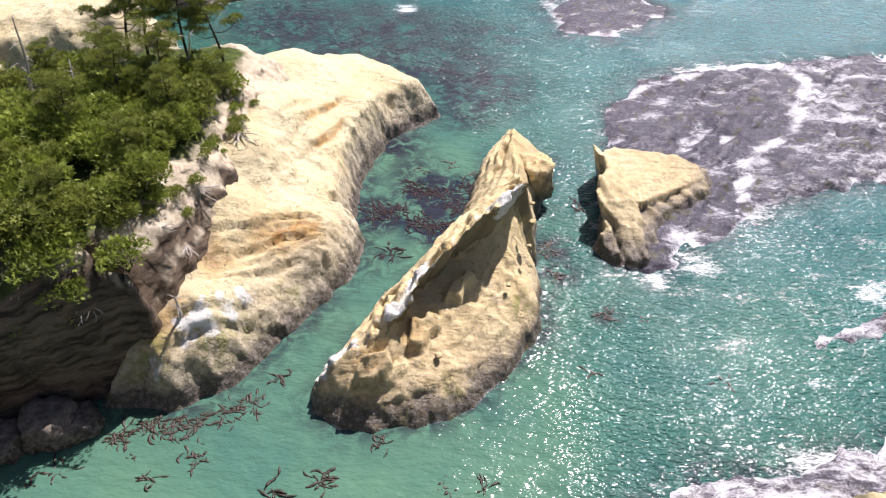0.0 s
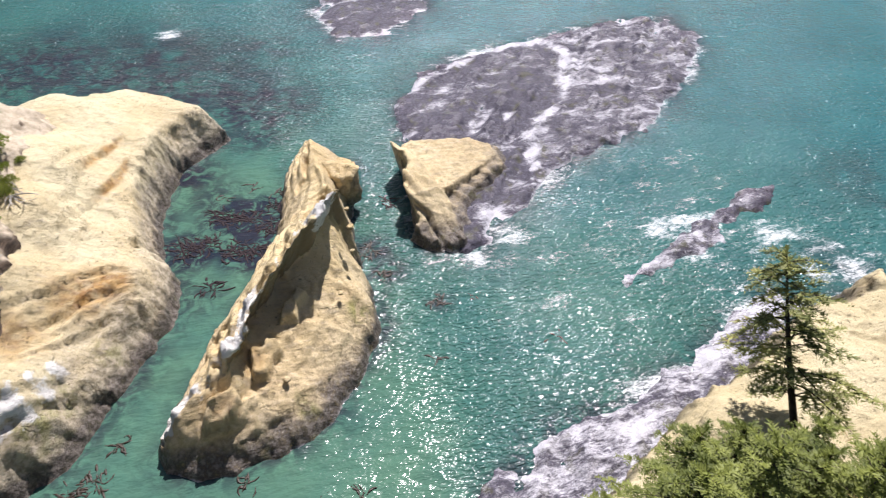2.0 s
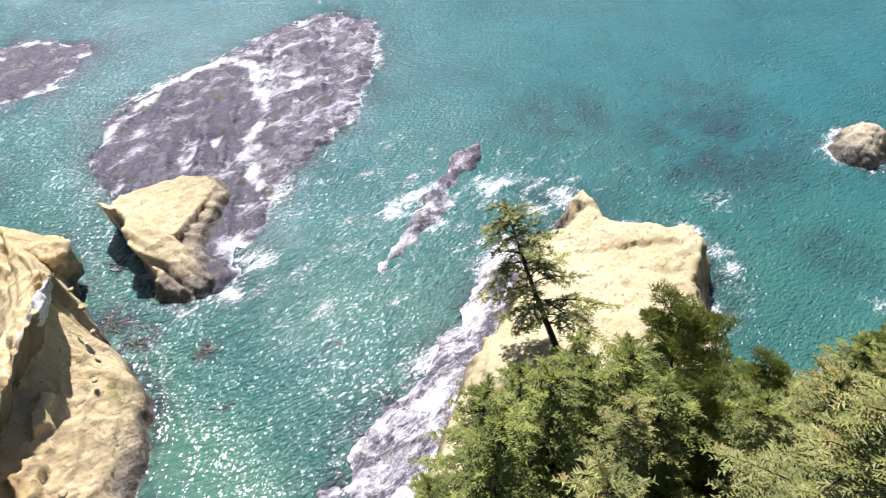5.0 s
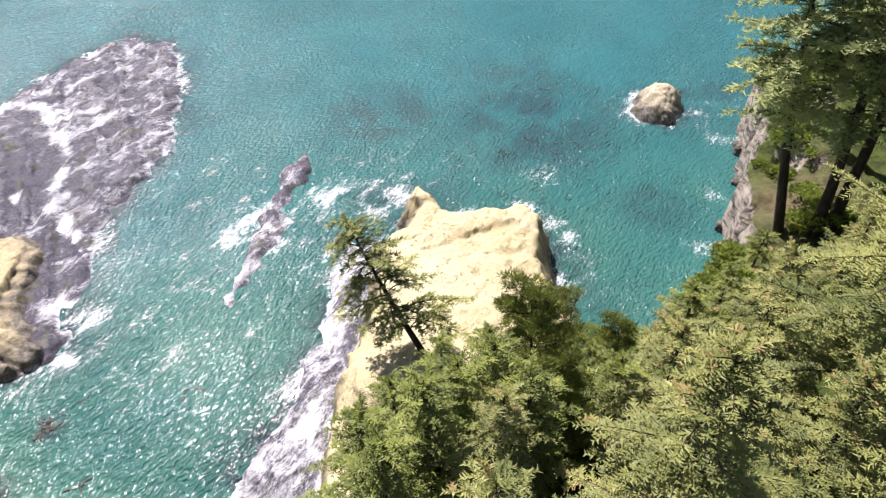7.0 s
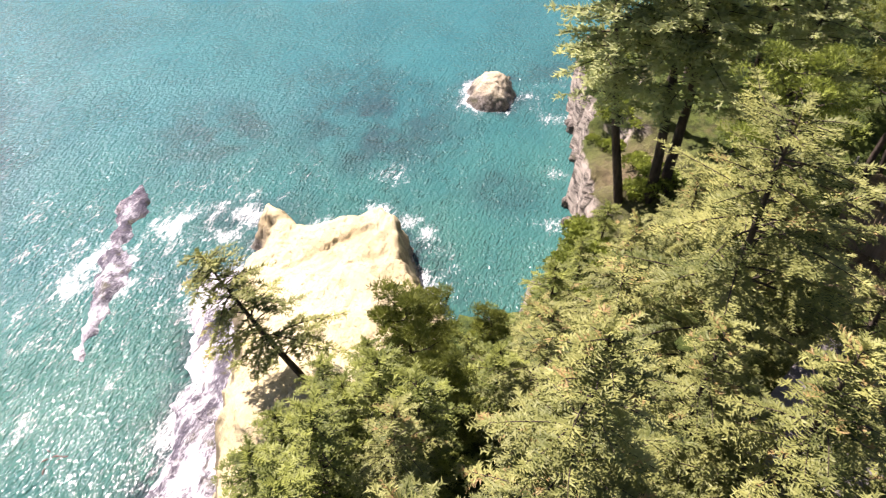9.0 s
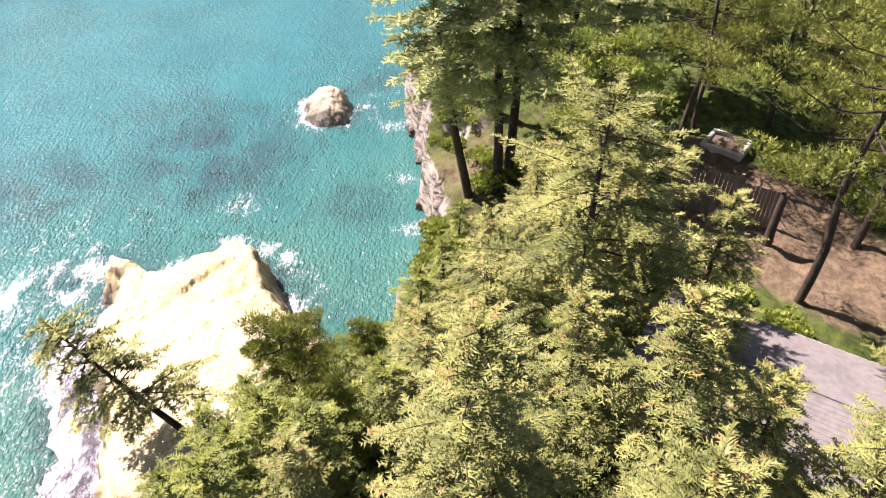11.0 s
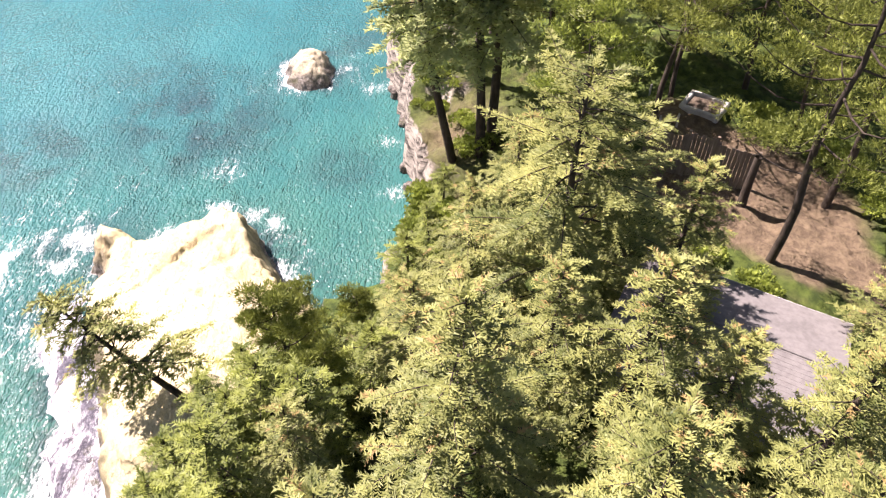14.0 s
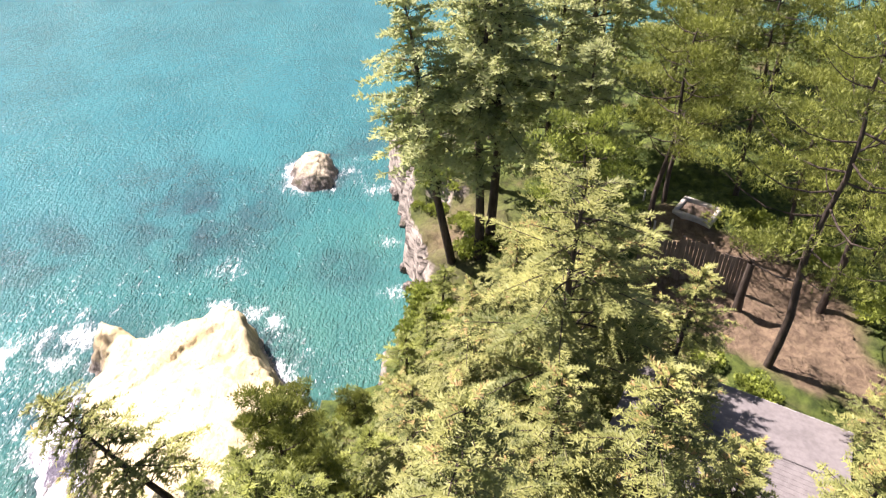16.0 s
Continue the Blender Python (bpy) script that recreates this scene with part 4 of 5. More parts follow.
def joined(pieces):
    verts, faces, n = [], [], 0
    for v, f in pieces:
        verts.append(v)
        faces.append(f + n)
        n += len(v)
    return np.concatenate(verts), np.concatenate(faces)


def feathers(origin, way, up, size, pairs=2, width=0.10, spreadout=0.55):
    """Leafy sprigs: a fan of narrow blades from one point, joined per sprig so that each has its own tint."""
    o, d, u, s = origin, way / (np.linalg.norm(way, axis=1)[:, None] + 1e-9), up, size[:, None]
    side = np.cross(d, u)
    side /= np.linalg.norm(side, axis=1)[:, None] + 1e-9
    u = np.cross(side, d)
    cols, tris = [], []
    turns = (0.0, 0.5, -0.5, 1.05, -1.05)[: 1 + 2 * pairs]
    for n, a in enumerate(turns):
        ca, sa, reach = math.cos(a * spreadout * 2), math.sin(a * spreadout * 2), (1.0, 0.85, 0.85, 0.66, 0.66)[n]
        blade, across = ca * d + sa * side, ca * side - sa * d
        b = len(cols)
        cols += [o + s * (0.12 * d + 0.22 * width * across), o + s * (reach * blade - 0.08 * u), o + s * (0.5 * reach * blade - width * across + 0.04 * u)]
        tris += [(b, b + 1, b + 2)]
    k = len(cols)
    verts = np.stack(cols, 1).reshape(-1, 3)
    faces = (np.arange(len(o))[:, None, None] * k + np.array(tris)[None]).reshape(-1, 3)
    return verts, faces


def unit(rng, n):
    v = rng.normal(size=(n, 3))
    return v / np.linalg.norm(v, axis=1)[:, None]


def brush(start, way, length, tint, step, blade, width, fuzz=0.2):
    """Needle-clad twigs: along each one, pairs of short blades to both sides and one on top. Vertices, triangles and the tint of each twig."""
    rng = np.random.RandomState(len(start))
    way = way / (np.linalg.norm(way, axis=1)[:, None] + 1e-9)
    side = np.cross(way, (0, 0, 1.0))
    side /= np.linalg.norm(side, axis=1)[:, None] + 1e-9
    up = np.cross(side, way)
    counts = np.maximum(2, (length / step).astype(int))
    twig = np.repeat(np.arange(len(start)), counts)
    order = np.arange(len(twig)) - np.repeat(np.cumsum(counts) - counts, counts)
    q = (order + 0.5) / counts[twig]
    d, sd, u = way[twig], side[twig], up[twig]
    base = start[twig] + d * (q * length[twig])[:, None] + np.array([0, 0, -0.16]) * (q**2 * length[twig])[:, None]
    verts, tints = [], []
    for a, lift, reach in ((1, 0.15, 1.0), (-1, 0.15, 1.0), (0, 0.55, 0.8)):
        size = blade * reach * (1.1 - 0.45 * q) * rng.uniform(0.75, 1.25, len(q))
        point = d * 0.75 + sd * (0.85 * a) + u * lift + fuzz * rng.normal(size=d.shape)
        flat = np.where(abs(a), 1.0, 0.0) * d + np.where(abs(a), 0.0, 1.0) * sd + (fuzz - 0.2) * rng.normal(size=d.shape)
        w = flat * (width * size / blade)[:, None]
        verts.append(np.stack([base - 0.5 * w, base + 0.5 * w, base + point * size[:, None]], 1))
        tints.append(np.repeat(np.clip(tint[twig] + 0.05 * rng.normal(size=len(q)) * (tint[twig] < 0.95), 0, 1), 3))
    v = np.concatenate(verts).reshape(-1, 3)
    return v, np.arange(len(v)).reshape(-1, 3), np.concatenate(tints)


def spruce(name, seed, H, R, leaf, label, boughs=70, bare=0.12, droop=0.24, power=0.75, gap=0.245, step=0.080, blade=0.155, width=0.085, cones=0.0, fuzz=0.2):
    """A conifer with whorls of drooping boughs, each a flat spray of twigs: trunk, branches, crown."""
    rng = np.random.RandomState(seed)
    root = new(name)
    zs = np.linspace(0, H, 12)
    bend = np.stack([0.10 * np.sin(zs * 0.5 + seed), 0.10 * np.cos(zs * 0.43 + seed), zs], 1)
    bend[:, :2] -= bend[0, :2]
    bend[0, 2] = -0.8
    r0 = 0.014 * H + 0.04
    v, f = tube(bend, r0 * (1 - zs / H) ** 0.8 + 0.015, 8)
    part("trunk", np_mesh("trunk", v, f, (BARK,)), None, root)
    sticks, start, way, length, tint = [], [], [], [], []
    up = np.array([0, 0, 1.0])
    tier = 5
    for b in range(boughs):
        level = max(0.0, (b // tier + 0.5 + 0.22 * rng.normal()) / (boughs / tier))
        q = min(0.985, max(bare, bare + (1 - bare) * level ** 0.92))
        z = q * H
        az = (b % tier) * 2 * np.pi / tier + (b // tier) * 0.9 + rng.uniform(-0.4, 0.4)
        shape = (1 - (q - bare) / (1 - bare)) ** power
        L = (R * shape * rng.uniform(0.5, 1.2) + 0.30) * (0.75 if q < bare + 0.08 else 1)
        if rng.rand() < 0.12 and 0.15 < q < 0.8:
            continue
        out = np.array([math.cos(az), math.sin(az), 0])
        lat = np.array([-math.sin(az), math.cos(az), 0])
        base = np.array([np.interp(z, zs, bend[:, 0]), np.interp(z, zs, bend[:, 1]), z])
        rise = (0.55 - 0.42 * (1 - q)) * rng.uniform(0.7, 1.3)
        bow, sag = rng.uniform(-0.18, 0.18), droop * rng.uniform(0.7, 1.3)
        shade_of = rng.uniform(0.05, 0.80)

        def at(t):
            return base + L * (t * out + (rise * t - sag * t * t * 1.6 + 0.45 * sag * t**4) * up + bow * t * t * lat)

        ts = np.linspace(0, 1, 6)
        sticks.append(tube([at(t) for t in ts], np.linspace(0.018 + 0.008 * L, 0.006, 6), 4))
        m = max(4, int(L * 0.85 / gap))
        for n, t in enumerate(np.linspace(0.16 if L < 1.2 else 0.28, 1.0, m) + rng.uniform(-0.02, 0.02, m)):
            t = min(0.995, t)
            p, ahead = at(t), (at(t + 0.01) - at(t)) / (0.01 * L)
            for sg in (1, -1):
                ln = min(1.15, 0.46 * L * (1.06 - t) ** 0.8 + 0.14) * rng.uniform(0.55, 1.15)
                turn = sg * rng.uniform(0.65, 1.15)
                start.append(p)
                way.append(ahead * math.cos(turn) + lat * math.sin(turn) - up * rng.uniform(0.05, 0.42))
                length.append(ln)
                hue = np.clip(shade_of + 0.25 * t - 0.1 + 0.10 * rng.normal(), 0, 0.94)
                tint.append(1.0 if rng.rand() < cones * q else hue)
                if ln > 0.5:    # a second-order twig halfway along
                    start.append(p + way[-1] * ln * 0.45)
                    way.append(ahead + lat * math.sin(turn) * 0.15 - up * 0.35)
                    length.append(ln * 0.5)
                    tint.append(hue)
            if n % 2 == 0:
                start.append(p)
                way.append(ahead + 0.1 * rng.normal(size=3))
                length.append(2.2 * gap)
                tint.append(np.clip(shade_of + 0.2, 0, 0.94))
    tip = np.array([bend[-1, 0], bend[-1, 1], H])
    for c in range(12):
        start.append(tip - up * rng.uniform(0, 0.9))
        way.append(up * 0.9 + 0.8 * rng.normal(size=3))
        length.append(0.4)
        tint.append(0.7)
    tagged(part("branch_set", np_mesh("branch_set", *joined(sticks), (BARK,)), None, root), kind="stuff")
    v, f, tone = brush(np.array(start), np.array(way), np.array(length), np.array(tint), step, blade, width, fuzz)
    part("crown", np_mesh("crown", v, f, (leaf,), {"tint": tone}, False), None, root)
    return tagged(root, label, "tree", "clifftop trees")


def pine(name, seed, H, R, leaf, label, clumps=16, trunk_lean=(0, 0), first=0.4, tufts=70):
    """A wind-shaped shore pine: bent trunk, bare limbs and rounded pads of needle tufts."""
    rng = np.random.RandomState(seed)
    root = new(name)
    zs = np.linspace(0, H * 0.93, 10)
    q = zs / H
    bend = np.stack([trunk_lean[0] * q**1.4 + 0.12 * np.sin(zs + seed), trunk_lean[1] * q**1.4 + 0.12 * np.cos(zs * 0.8 + seed), zs], 1)
    bend[:, :2] -= bend[0, :2]
    bend[0, 2] = -0.8
    v, f = tube(bend, (0.010 * H + 0.05) * (1 - 0.85 * q), 8)
    part("trunk", np_mesh("trunk", v, f, (BARK,)), None, root)
    sticks, o, d, u, s, tone = [], [], [], [], [], []
    for c in range(clumps):
        w = first + (0.97 - first) * (c + 0.5) / clumps
        base = np.array([np.interp(w * H, zs, bend[:, i]) for i in range(3)])
        az = c * 2.4 + rng.rand()
        env = math.sin(min(1.0, (1.05 - w) / (1.05 - first)) * 2.4) * 0.9 + 0.25
        L = R * env * rng.uniform(0.55, 1.05)
        out = np.array([math.cos(az), math.sin(az), 0.0])
        end = base + out * L + np.array([0, 0, 0.25 * L + rng.uniform(0, 0.5)])
        ts = np.linspace(0, 1, 5)[:, None]
        line = base * (1 - ts) + end * ts - np.array([0, 0, 1]) * 0.18 * L * np.sin(ts * np.pi)
        sticks.append(tube(line, np.linspace(0.022 + 0.008 * L, 0.010, 5), 5))
        size = np.array([1, 1, 0.42]) * min(R * rng.uniform(0.24, 0.40), rng.uniform(0.75, 1.15))
        for reach in (1.0, 0.62):
            n = int(1.45 * tufts * rng.uniform(0.8, 1.3))
            ball = unit(rng, n) * (rng.rand(n, 1) ** 0.30) * (0.8 + 0.25 * rng.rand(n, 1))
            ball[:, 2] = np.abs(ball[:, 2]) * np.where(rng.rand(n) < 0.75, 1, -0.6)
            o.append(base + (end - base) * reach + np.array([0, 0, 0.12]) + ball * size)
            d.append(ball + 0.35 * unit(rng, n) + np.array([0, 0, 0.55]))
            u.append(unit(rng, n))
            s.append(rng.uniform(0.15, 0.27, n))
            # light from above painted into the tint: tufts paler on top of the pad
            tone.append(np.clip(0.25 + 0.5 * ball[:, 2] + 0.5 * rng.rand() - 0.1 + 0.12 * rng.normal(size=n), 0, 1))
    tagged(part("branch_set", np_mesh("branch_set", *joined(sticks), (BARK,)), None, root), kind="stuff")
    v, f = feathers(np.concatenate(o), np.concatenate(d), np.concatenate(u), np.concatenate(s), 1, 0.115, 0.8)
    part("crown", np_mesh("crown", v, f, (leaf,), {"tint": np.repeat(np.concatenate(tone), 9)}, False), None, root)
    return tagged(root, label, "tree", "clifftop trees")


def shrub(name, seed, R, H, leaf, label, leaves=900):
    """A dense bush: short stems under an uneven dome of leaves."""
    rng = np.random.RandomState(seed)
    root = new(name)
    stems = []
    for a in range(6):
        az = a * 1.05 + rng.rand()
        end = np.array([math.cos(az) * R * 0.6, math.sin(az) * R * 0.6, H * 0.7])
        ts = np.linspace(0, 1, 4)[:, None]
        stems.append(tube(np.array([0, 0, -0.5]) * (1 - ts) + end * ts, np.linspace(0.05, 0.012, 4), 4))
    tagged(part("stem_set", np_mesh("stem_set", *joined(stems), (BARK,)), None, root), kind="stuff")
    lobes = 11
    spot, face, tone = [], [], []
    for c in range(lobes):
        az, out = c * 2.4 + rng.rand(), (0.0 if c == 0 else math.sqrt((c + 0.5) / lobes) * 0.82)
        mid = np.array([math.cos(az) * out * R, math.sin(az) * out * R, H * (0.28 + 0.5 * (1 - out**2)) * rng.uniform(0.75, 1.15)])
        n = leaves // lobes
        ball = unit(rng, n)
        ball[:, 2] = np.where(rng.rand(n) < 0.8, np.abs(ball[:, 2]), ball[:, 2])
        size = np.array([0.36 * R, 0.36 * R, 0.30 * H]) * rng.uniform(0.7, 1.15)
        spot.append(mid + ball * size * rng.rand(n, 1) ** 0.25)
        face.append(ball * (1, 1, 0.6) + (0, 0, 0.35) + 0.5 * unit(rng, n))
        # lobe tops paler: the light on them is put into the tint
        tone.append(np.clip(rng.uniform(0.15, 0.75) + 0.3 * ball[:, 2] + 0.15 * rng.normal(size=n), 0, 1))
    spot, tone = np.concatenate(spot), np.concatenate(tone)
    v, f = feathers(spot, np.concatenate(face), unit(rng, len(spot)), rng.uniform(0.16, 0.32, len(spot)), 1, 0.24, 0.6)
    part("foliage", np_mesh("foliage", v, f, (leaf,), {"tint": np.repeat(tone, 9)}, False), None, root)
    return tagged(root, label, "bush", "bushes")


def ground_at(x, y):
    hx, hy = np.array([float(x)]), np.array([float(y)])
    return float(max(mainland_height(hx, hy)[0], hill_height(hx, hy)[0], headland_height(hx, hy)[0] if x < 0 else -9, point_height(hx, hy)[0] if x > 0 else -9))


def stand(ob, x, y, size=1.0, turn=0.0, tilt=(0, 0), sink=0.1):
    """Places a copy of a plant on the ground."""
    c = copy_thing(ob, pose(x, y, ground_at(x, y) - sink, tilt[0], tilt[1], turn))
    c.scale = (size, size, size)
    return c


def place(ob, x, y, turn=0.0, tilt=(0, 0), sink=0.1):
    """Sets the plant itself on the ground."""
    ob.matrix_basis = pose(x, y, ground_at(x, y) - sink, tilt[0], tilt[1], turn)
    return ob


SPRUCE_TEXT = "broad yellow-green spruce with drooping boughs"
place(spruce("spruce", 3, 12.0, 4.8, SPRUCE, SPRUCE_TEXT, 95, 0.10, 0.20, 0.45), 17.9, -4.3)
tree_b = place(spruce("spruce", 11, 9.6, 3.2, SPRUCE, "dense spruce heavy with brown cones", 80, 0.08, 0.24, 0.65, cones=0.10), 10.4, -0.2)
tree_c = place(spruce("spruce", 19, 8.0, 2.7, SPRUCE, SPRUCE_TEXT, 65, 0.08, 0.24, cones=0.04), 12.0, -5.2)
for x, y, size, turn, source in ((14.6, 1.2, 0.85, 40, tree_c), (9.2, -9.6, 1.0, 80, tree_c), (18.2, -8.4, 0.9, 33, tree_c), (14.2, -13.6, 0.72, 200, tree_c), (11.6, -12.0, 0.7, 250, tree_c), (14.3, -7.6, 0.75, 140, tree_c), (7.2, -4.2, 0.95, 200, tree_b), (6.6, 2.8, 0.85, 100, tree_b), (7.0, -8.8, 0.9, 300, tree_c), (13.6, -3.0, 0.9, 10, tree_c), (20.0, -1.2, 0.75, 70, tree_b), (24.5, -3.4, 0.55, 120, tree_b), (22.4, -5.6, 0.9, 220, tree_c), (17.0, 1.6, 0.7, 320, tree_c), (10.6, 4.6, 0.7, 60, tree_c), (24.6, -5.6, 0.85, 20, tree_c), (11.2, -7.6, 0.8, 280, tree_c)):
    stand(source, x, y, size, turn)
tall = place(spruce("spruce", 29, 15.0, 3.2, SPRUCE_TALL, "tall clifftop spruce with bare lower trunk", 90, 0.36, 0.3, 0.6, 0.32, 0.14, 0.23, 0.14, fuzz=0.5), 31.0, -0.8, 0, (-9, 0))
for x, y, size, turn in ((31.1, -2.2, 1.05, 90), (31.4, -2.8, 1.1, 170), (34.5, -6.2, 0.95, 30), (38.5, -2.6, 1.0, 250), (39, -9, 1.1, 60), (45, -4, 1.0, 200), (38, -15, 1.05, 10), (46, -12, 1.1, 110), (50, -6, 1.0, 330), (41, -18, 1.1, 140), (48, -17, 1.1, 220), (53, -13, 1.0, 20), (47, -24, 1.0, 290), (54, -24, 0.9, 80), (28.8, -6.6, 0.8, 45)):
    stand(tall, x, y, size, turn)
round_pine = place(pine("pine", 5, 11.5, 3.2, PINE, "dark shore pine with rounded needle pads", 24, (0.3, -0.5), 0.38, 105), 29.7, -10.8)
lean_pine = place(pine("pine", 8, 14.5, 3.5, PINE, "tall shore pine with bare dark trunk", 27, (0.2, -0.3), 0.30, 110), 20.2, -13.2)
for x, y, size, turn, source in ((23.8, -17.1, 0.95, 75, lean_pine), (33.0, -12.6, 0.9, 10, round_pine), (34, -17, 1.05, 80, round_pine), (28.6, -17.4, 0.8, 130, round_pine), (31, -20, 1.0, 200, round_pine), (38, -23, 1.3, 20, round_pine), (27.5, -21.5, 0.95, 300, round_pine), (36, -28, 1.0, 140, round_pine), (22, -22, 1.0, 230, round_pine), (43, -32, 1.3, 40, round_pine), (50, -34, 1.3, 70, round_pine), (56, -32, 1.3, 90, round_pine)):
    stand(source, x, y, size, turn)
place(pine("pine", 31, 9.2, 2.3, SHRUB, "bright green young shore pine among the spruces", 26, (0.2, 0.2), 0.25, 85), 26.2, -6.3)
bush_low = place(shrub("bush", 14, 0.8, 0.55, SHRUB, "low green bush on the grassy cliff edge", 320), 29.6, 0.6)
rng_slope = np.random.RandomState(5)
# the lone tree that hangs over the point, and the pines at its foot
place(spruce("spruce", 41, 6.2, 2.3, SPRUCE, "sparse wind-bent spruce leaning over the sandstone point", 50, 0.20, 0.40, 0.5, 0.25, blade=0.17, width=0.095, fuzz=0.3), 14.9, 9.3, 0, (-27, 0))
small_pine = place(pine("pine", 15, 4.4, 1.2, PINE, "small dark green shore pine", 18, (0.2, 0.1), 0.15, 90), 15.6, 5.5)
for x, y, size, turn in ((14.2, 4.0, 0.85, 60), (13.4, 5.4, 0.8, 120), (17.4, 5.6, 0.8, 240), (18.6, 3.2, 0.7, 10)):
    stand(small_pine, x, y, size, turn)
small_fir = place(spruce("spruce", 52, 5.2, 2.0, FIR, "young bright green spruce", 45, 0.05, 0.3), 12.6, 5.6)
for x, y, size, turn in ((11.2, 8.4, 0.75, 30), (9.2, 8.2, 0.85, 130), (13.0, 7.6, 0.7, 200), (10.2, 6.4, 1.0, 250), (12.2, 4.2, 1.0, 310), (14.6, 2.6, 0.9, 80), (8.0, 6.6, 1.0, 170), (14.8, 6.9, 0.6, 55), (11.8, 6.6, 0.85, 100), (7.2, 8.2, 0.8, 10), (18.2, 4.2, 0.4, 20), (23.6, 0.8, 0.5, 210), (25.8, 0.6, 0.5, 330), (27.4, -0.2, 0.7, 120), (21.6, 1.6, 0.9, 40)):
    stand(small_fir, x, y, size, turn)
for n in range(60):
    x = 27.5 + 24 * rng_slope.rand()
    y = float(np.interp(x, [26.7, 29.5, 33.5, 38, 44, 50.4, 54], [4.3, 2.8, 1.0, 2.1, 2.2, 3.6, 3.5])) - 0.9 - 2.6 * rng_slope.rand()
    if 31.8 < x < 37.5 and y > -1.6:
        continue
    stand(bush_low, x, y, rng_slope.uniform(0.5, 1.1), n * 71)
# the hill beyond the cove
hill_pine = place(pine("pine", 23, 5.2, 1.6, PINE, "shore pine on the scrub-covered hill", 14, (0.5, -0.3), 0.34, 90), -17.6, 40.0)
for x, y, size, turn in ((-19.2, 41.0, 1.15, 40), (-14.9, 39.2, 1.05, 110), (-13.2, 40.0, 0.95, 200), (-12.2, 35.6, 0.55, 280), (-21.4, 35.6, 0.5, 330), (-18.6, 36.4, 0.6, 20), (-18.2, 30.4, 0.55, 190), (-17.4, 29.0, 0.6, 90), (-15.4, 35.4, 0.75, 40), (-21.6, 26.0, 0.55, 260), (-19.6, 25.2, 0.6, 20), (-16.4, 24.0, 0.5, 70), (-13.6, 32.2, 0.6, 150), (-14.8, 28.2, 0.5, 10), (-16.8, 33.4, 0.7, 75)):
    stand(hill_pine, x, y, size, turn)
bush = place(shrub("bush", 4, 1.5, 1.6, SHRUB, "dense bright green coastal bush", 1000), -14.2, 27.6)
bush_dark = place(shrub("bush", 9, 1.6, 1.9, PINE, "dark green coastal bush", 1000), -14.4, 30.0)
rng = np.random.RandomState(77)
for n in range(230):
    x, y = rng.uniform(-28, -11.4), rng.uniform(20.2, 37.5)
    size = rng.uniform(0.5, 1.15)
    if inside(np.array([x]), np.array([y]), HILL)[0] > (1.3 + 1.3 * size if y > 23.5 and x > -18 else 0.3) and not (x < -19.5 and 31 < y < 34.5) and not (-16 < x < -13.5 and 34.2 < y < 37):
        stand(bush if n % 3 else bush_dark, x, y, size, rng.uniform(0, 360), sink=0.2)
# thin scrub on the eroded bank
count = 0
while count < 22:
    x, y = rng.uniform(-14.5, -9.5), rng.uniform(23.5, 37)
    if 0.9 < inside(np.array([x]), np.array([y]), HILL)[0] < 2.4:
        stand(bush_dark if count % 2 else bush, x, y, rng.uniform(0.16, 0.34), rng.uniform(0, 360), sink=0.1)
        count += 1
for x, y, size in ((26.0, -0.4, 0.8), (27.2, 0.8, 0.6), (24.2, 0.2, 0.5), (29.2, -4.2, 0.8), (31.4, -2.6, 0.8), (26.0, -6.8, 0.8), (19.2, -9.0, 0.7), (20.4, -10.6, 0.6), (18.6, -12.2, 0.6), (26.2, -18.6, 1.0), (22.6, -19.6, 1.0), (19.6, -20.4, 1.1), (28.8, -17.6, 0.9), (17.0, -20.6, 1.0), (30.5, -16.6, 0.7), (21.6, 0.4, 0.5)):
    stand(bush, x, y, size, x * 50)


# ---- things on the clifftop ----
def box_mesh(name, x, y, z, bevel=0.01):
    bm = bmesh.new()
    bmesh.ops.create_cube(bm, size=1.0)
    bmesh.ops.scale(bm, vec=(x, y, z), verts=bm.verts)
    bmesh.ops.bevel(bm, geom=bm.edges[:], offset=min(bevel, 0.4 * min(x, y, z)), segments=1, affect="EDGES")
    me = bpy.data.meshes.new(name)
    bm.to_mesh(me)
    bm.free()
    return me


def put_part(name, me, mat, parent, m, label=""):
    ob = part(name, me, mat, parent, label)
    ob.matrix_basis = m
    return ob


BOARD = plain("weathered_boards", (0.20, 0.15, 0.11), (0.30, 0.24, 0.19), 5, 0.9, (1, 1, 0.12), 0.4, 0.01)
LOG = plain("pale_timber", (0.42, 0.39, 0.35), (0.60, 0.57, 0.52), 4, 0.9, (0.3, 1, 1), 0.5, 0.02)
SOIL = plain("dark_soil", (0.10, 0.075, 0.055), (0.17, 0.13, 0.10), 6, 0.95, (1, 1, 1), 0.8, 0.05)
SHINGLE = plain("asphalt_shingles", (0.155, 0.142, 0.14), (0.205, 0.19, 0.186), 5, 0.9, (1, 1, 1), 0.5, 0.015)
PAINT = plain("white_trim_paint", (0.72, 0.72, 0.70), (0.80, 0.80, 0.78), 4, 0.6, (1, 1, 1), 0.1, 0.005)
SIDING = plain("grey_siding", (0.30, 0.29, 0.27), (0.36, 0.35, 0.33), 4, 0.8, (0.2, 0.2, 2), 0.2, 0.01)
KELP = plain("kelp", (0.024, 0.017, 0.011), (0.050, 0.033, 0.020), 8, 0.5, (1, 1, 1), 0.3, 0.02, 0.5)
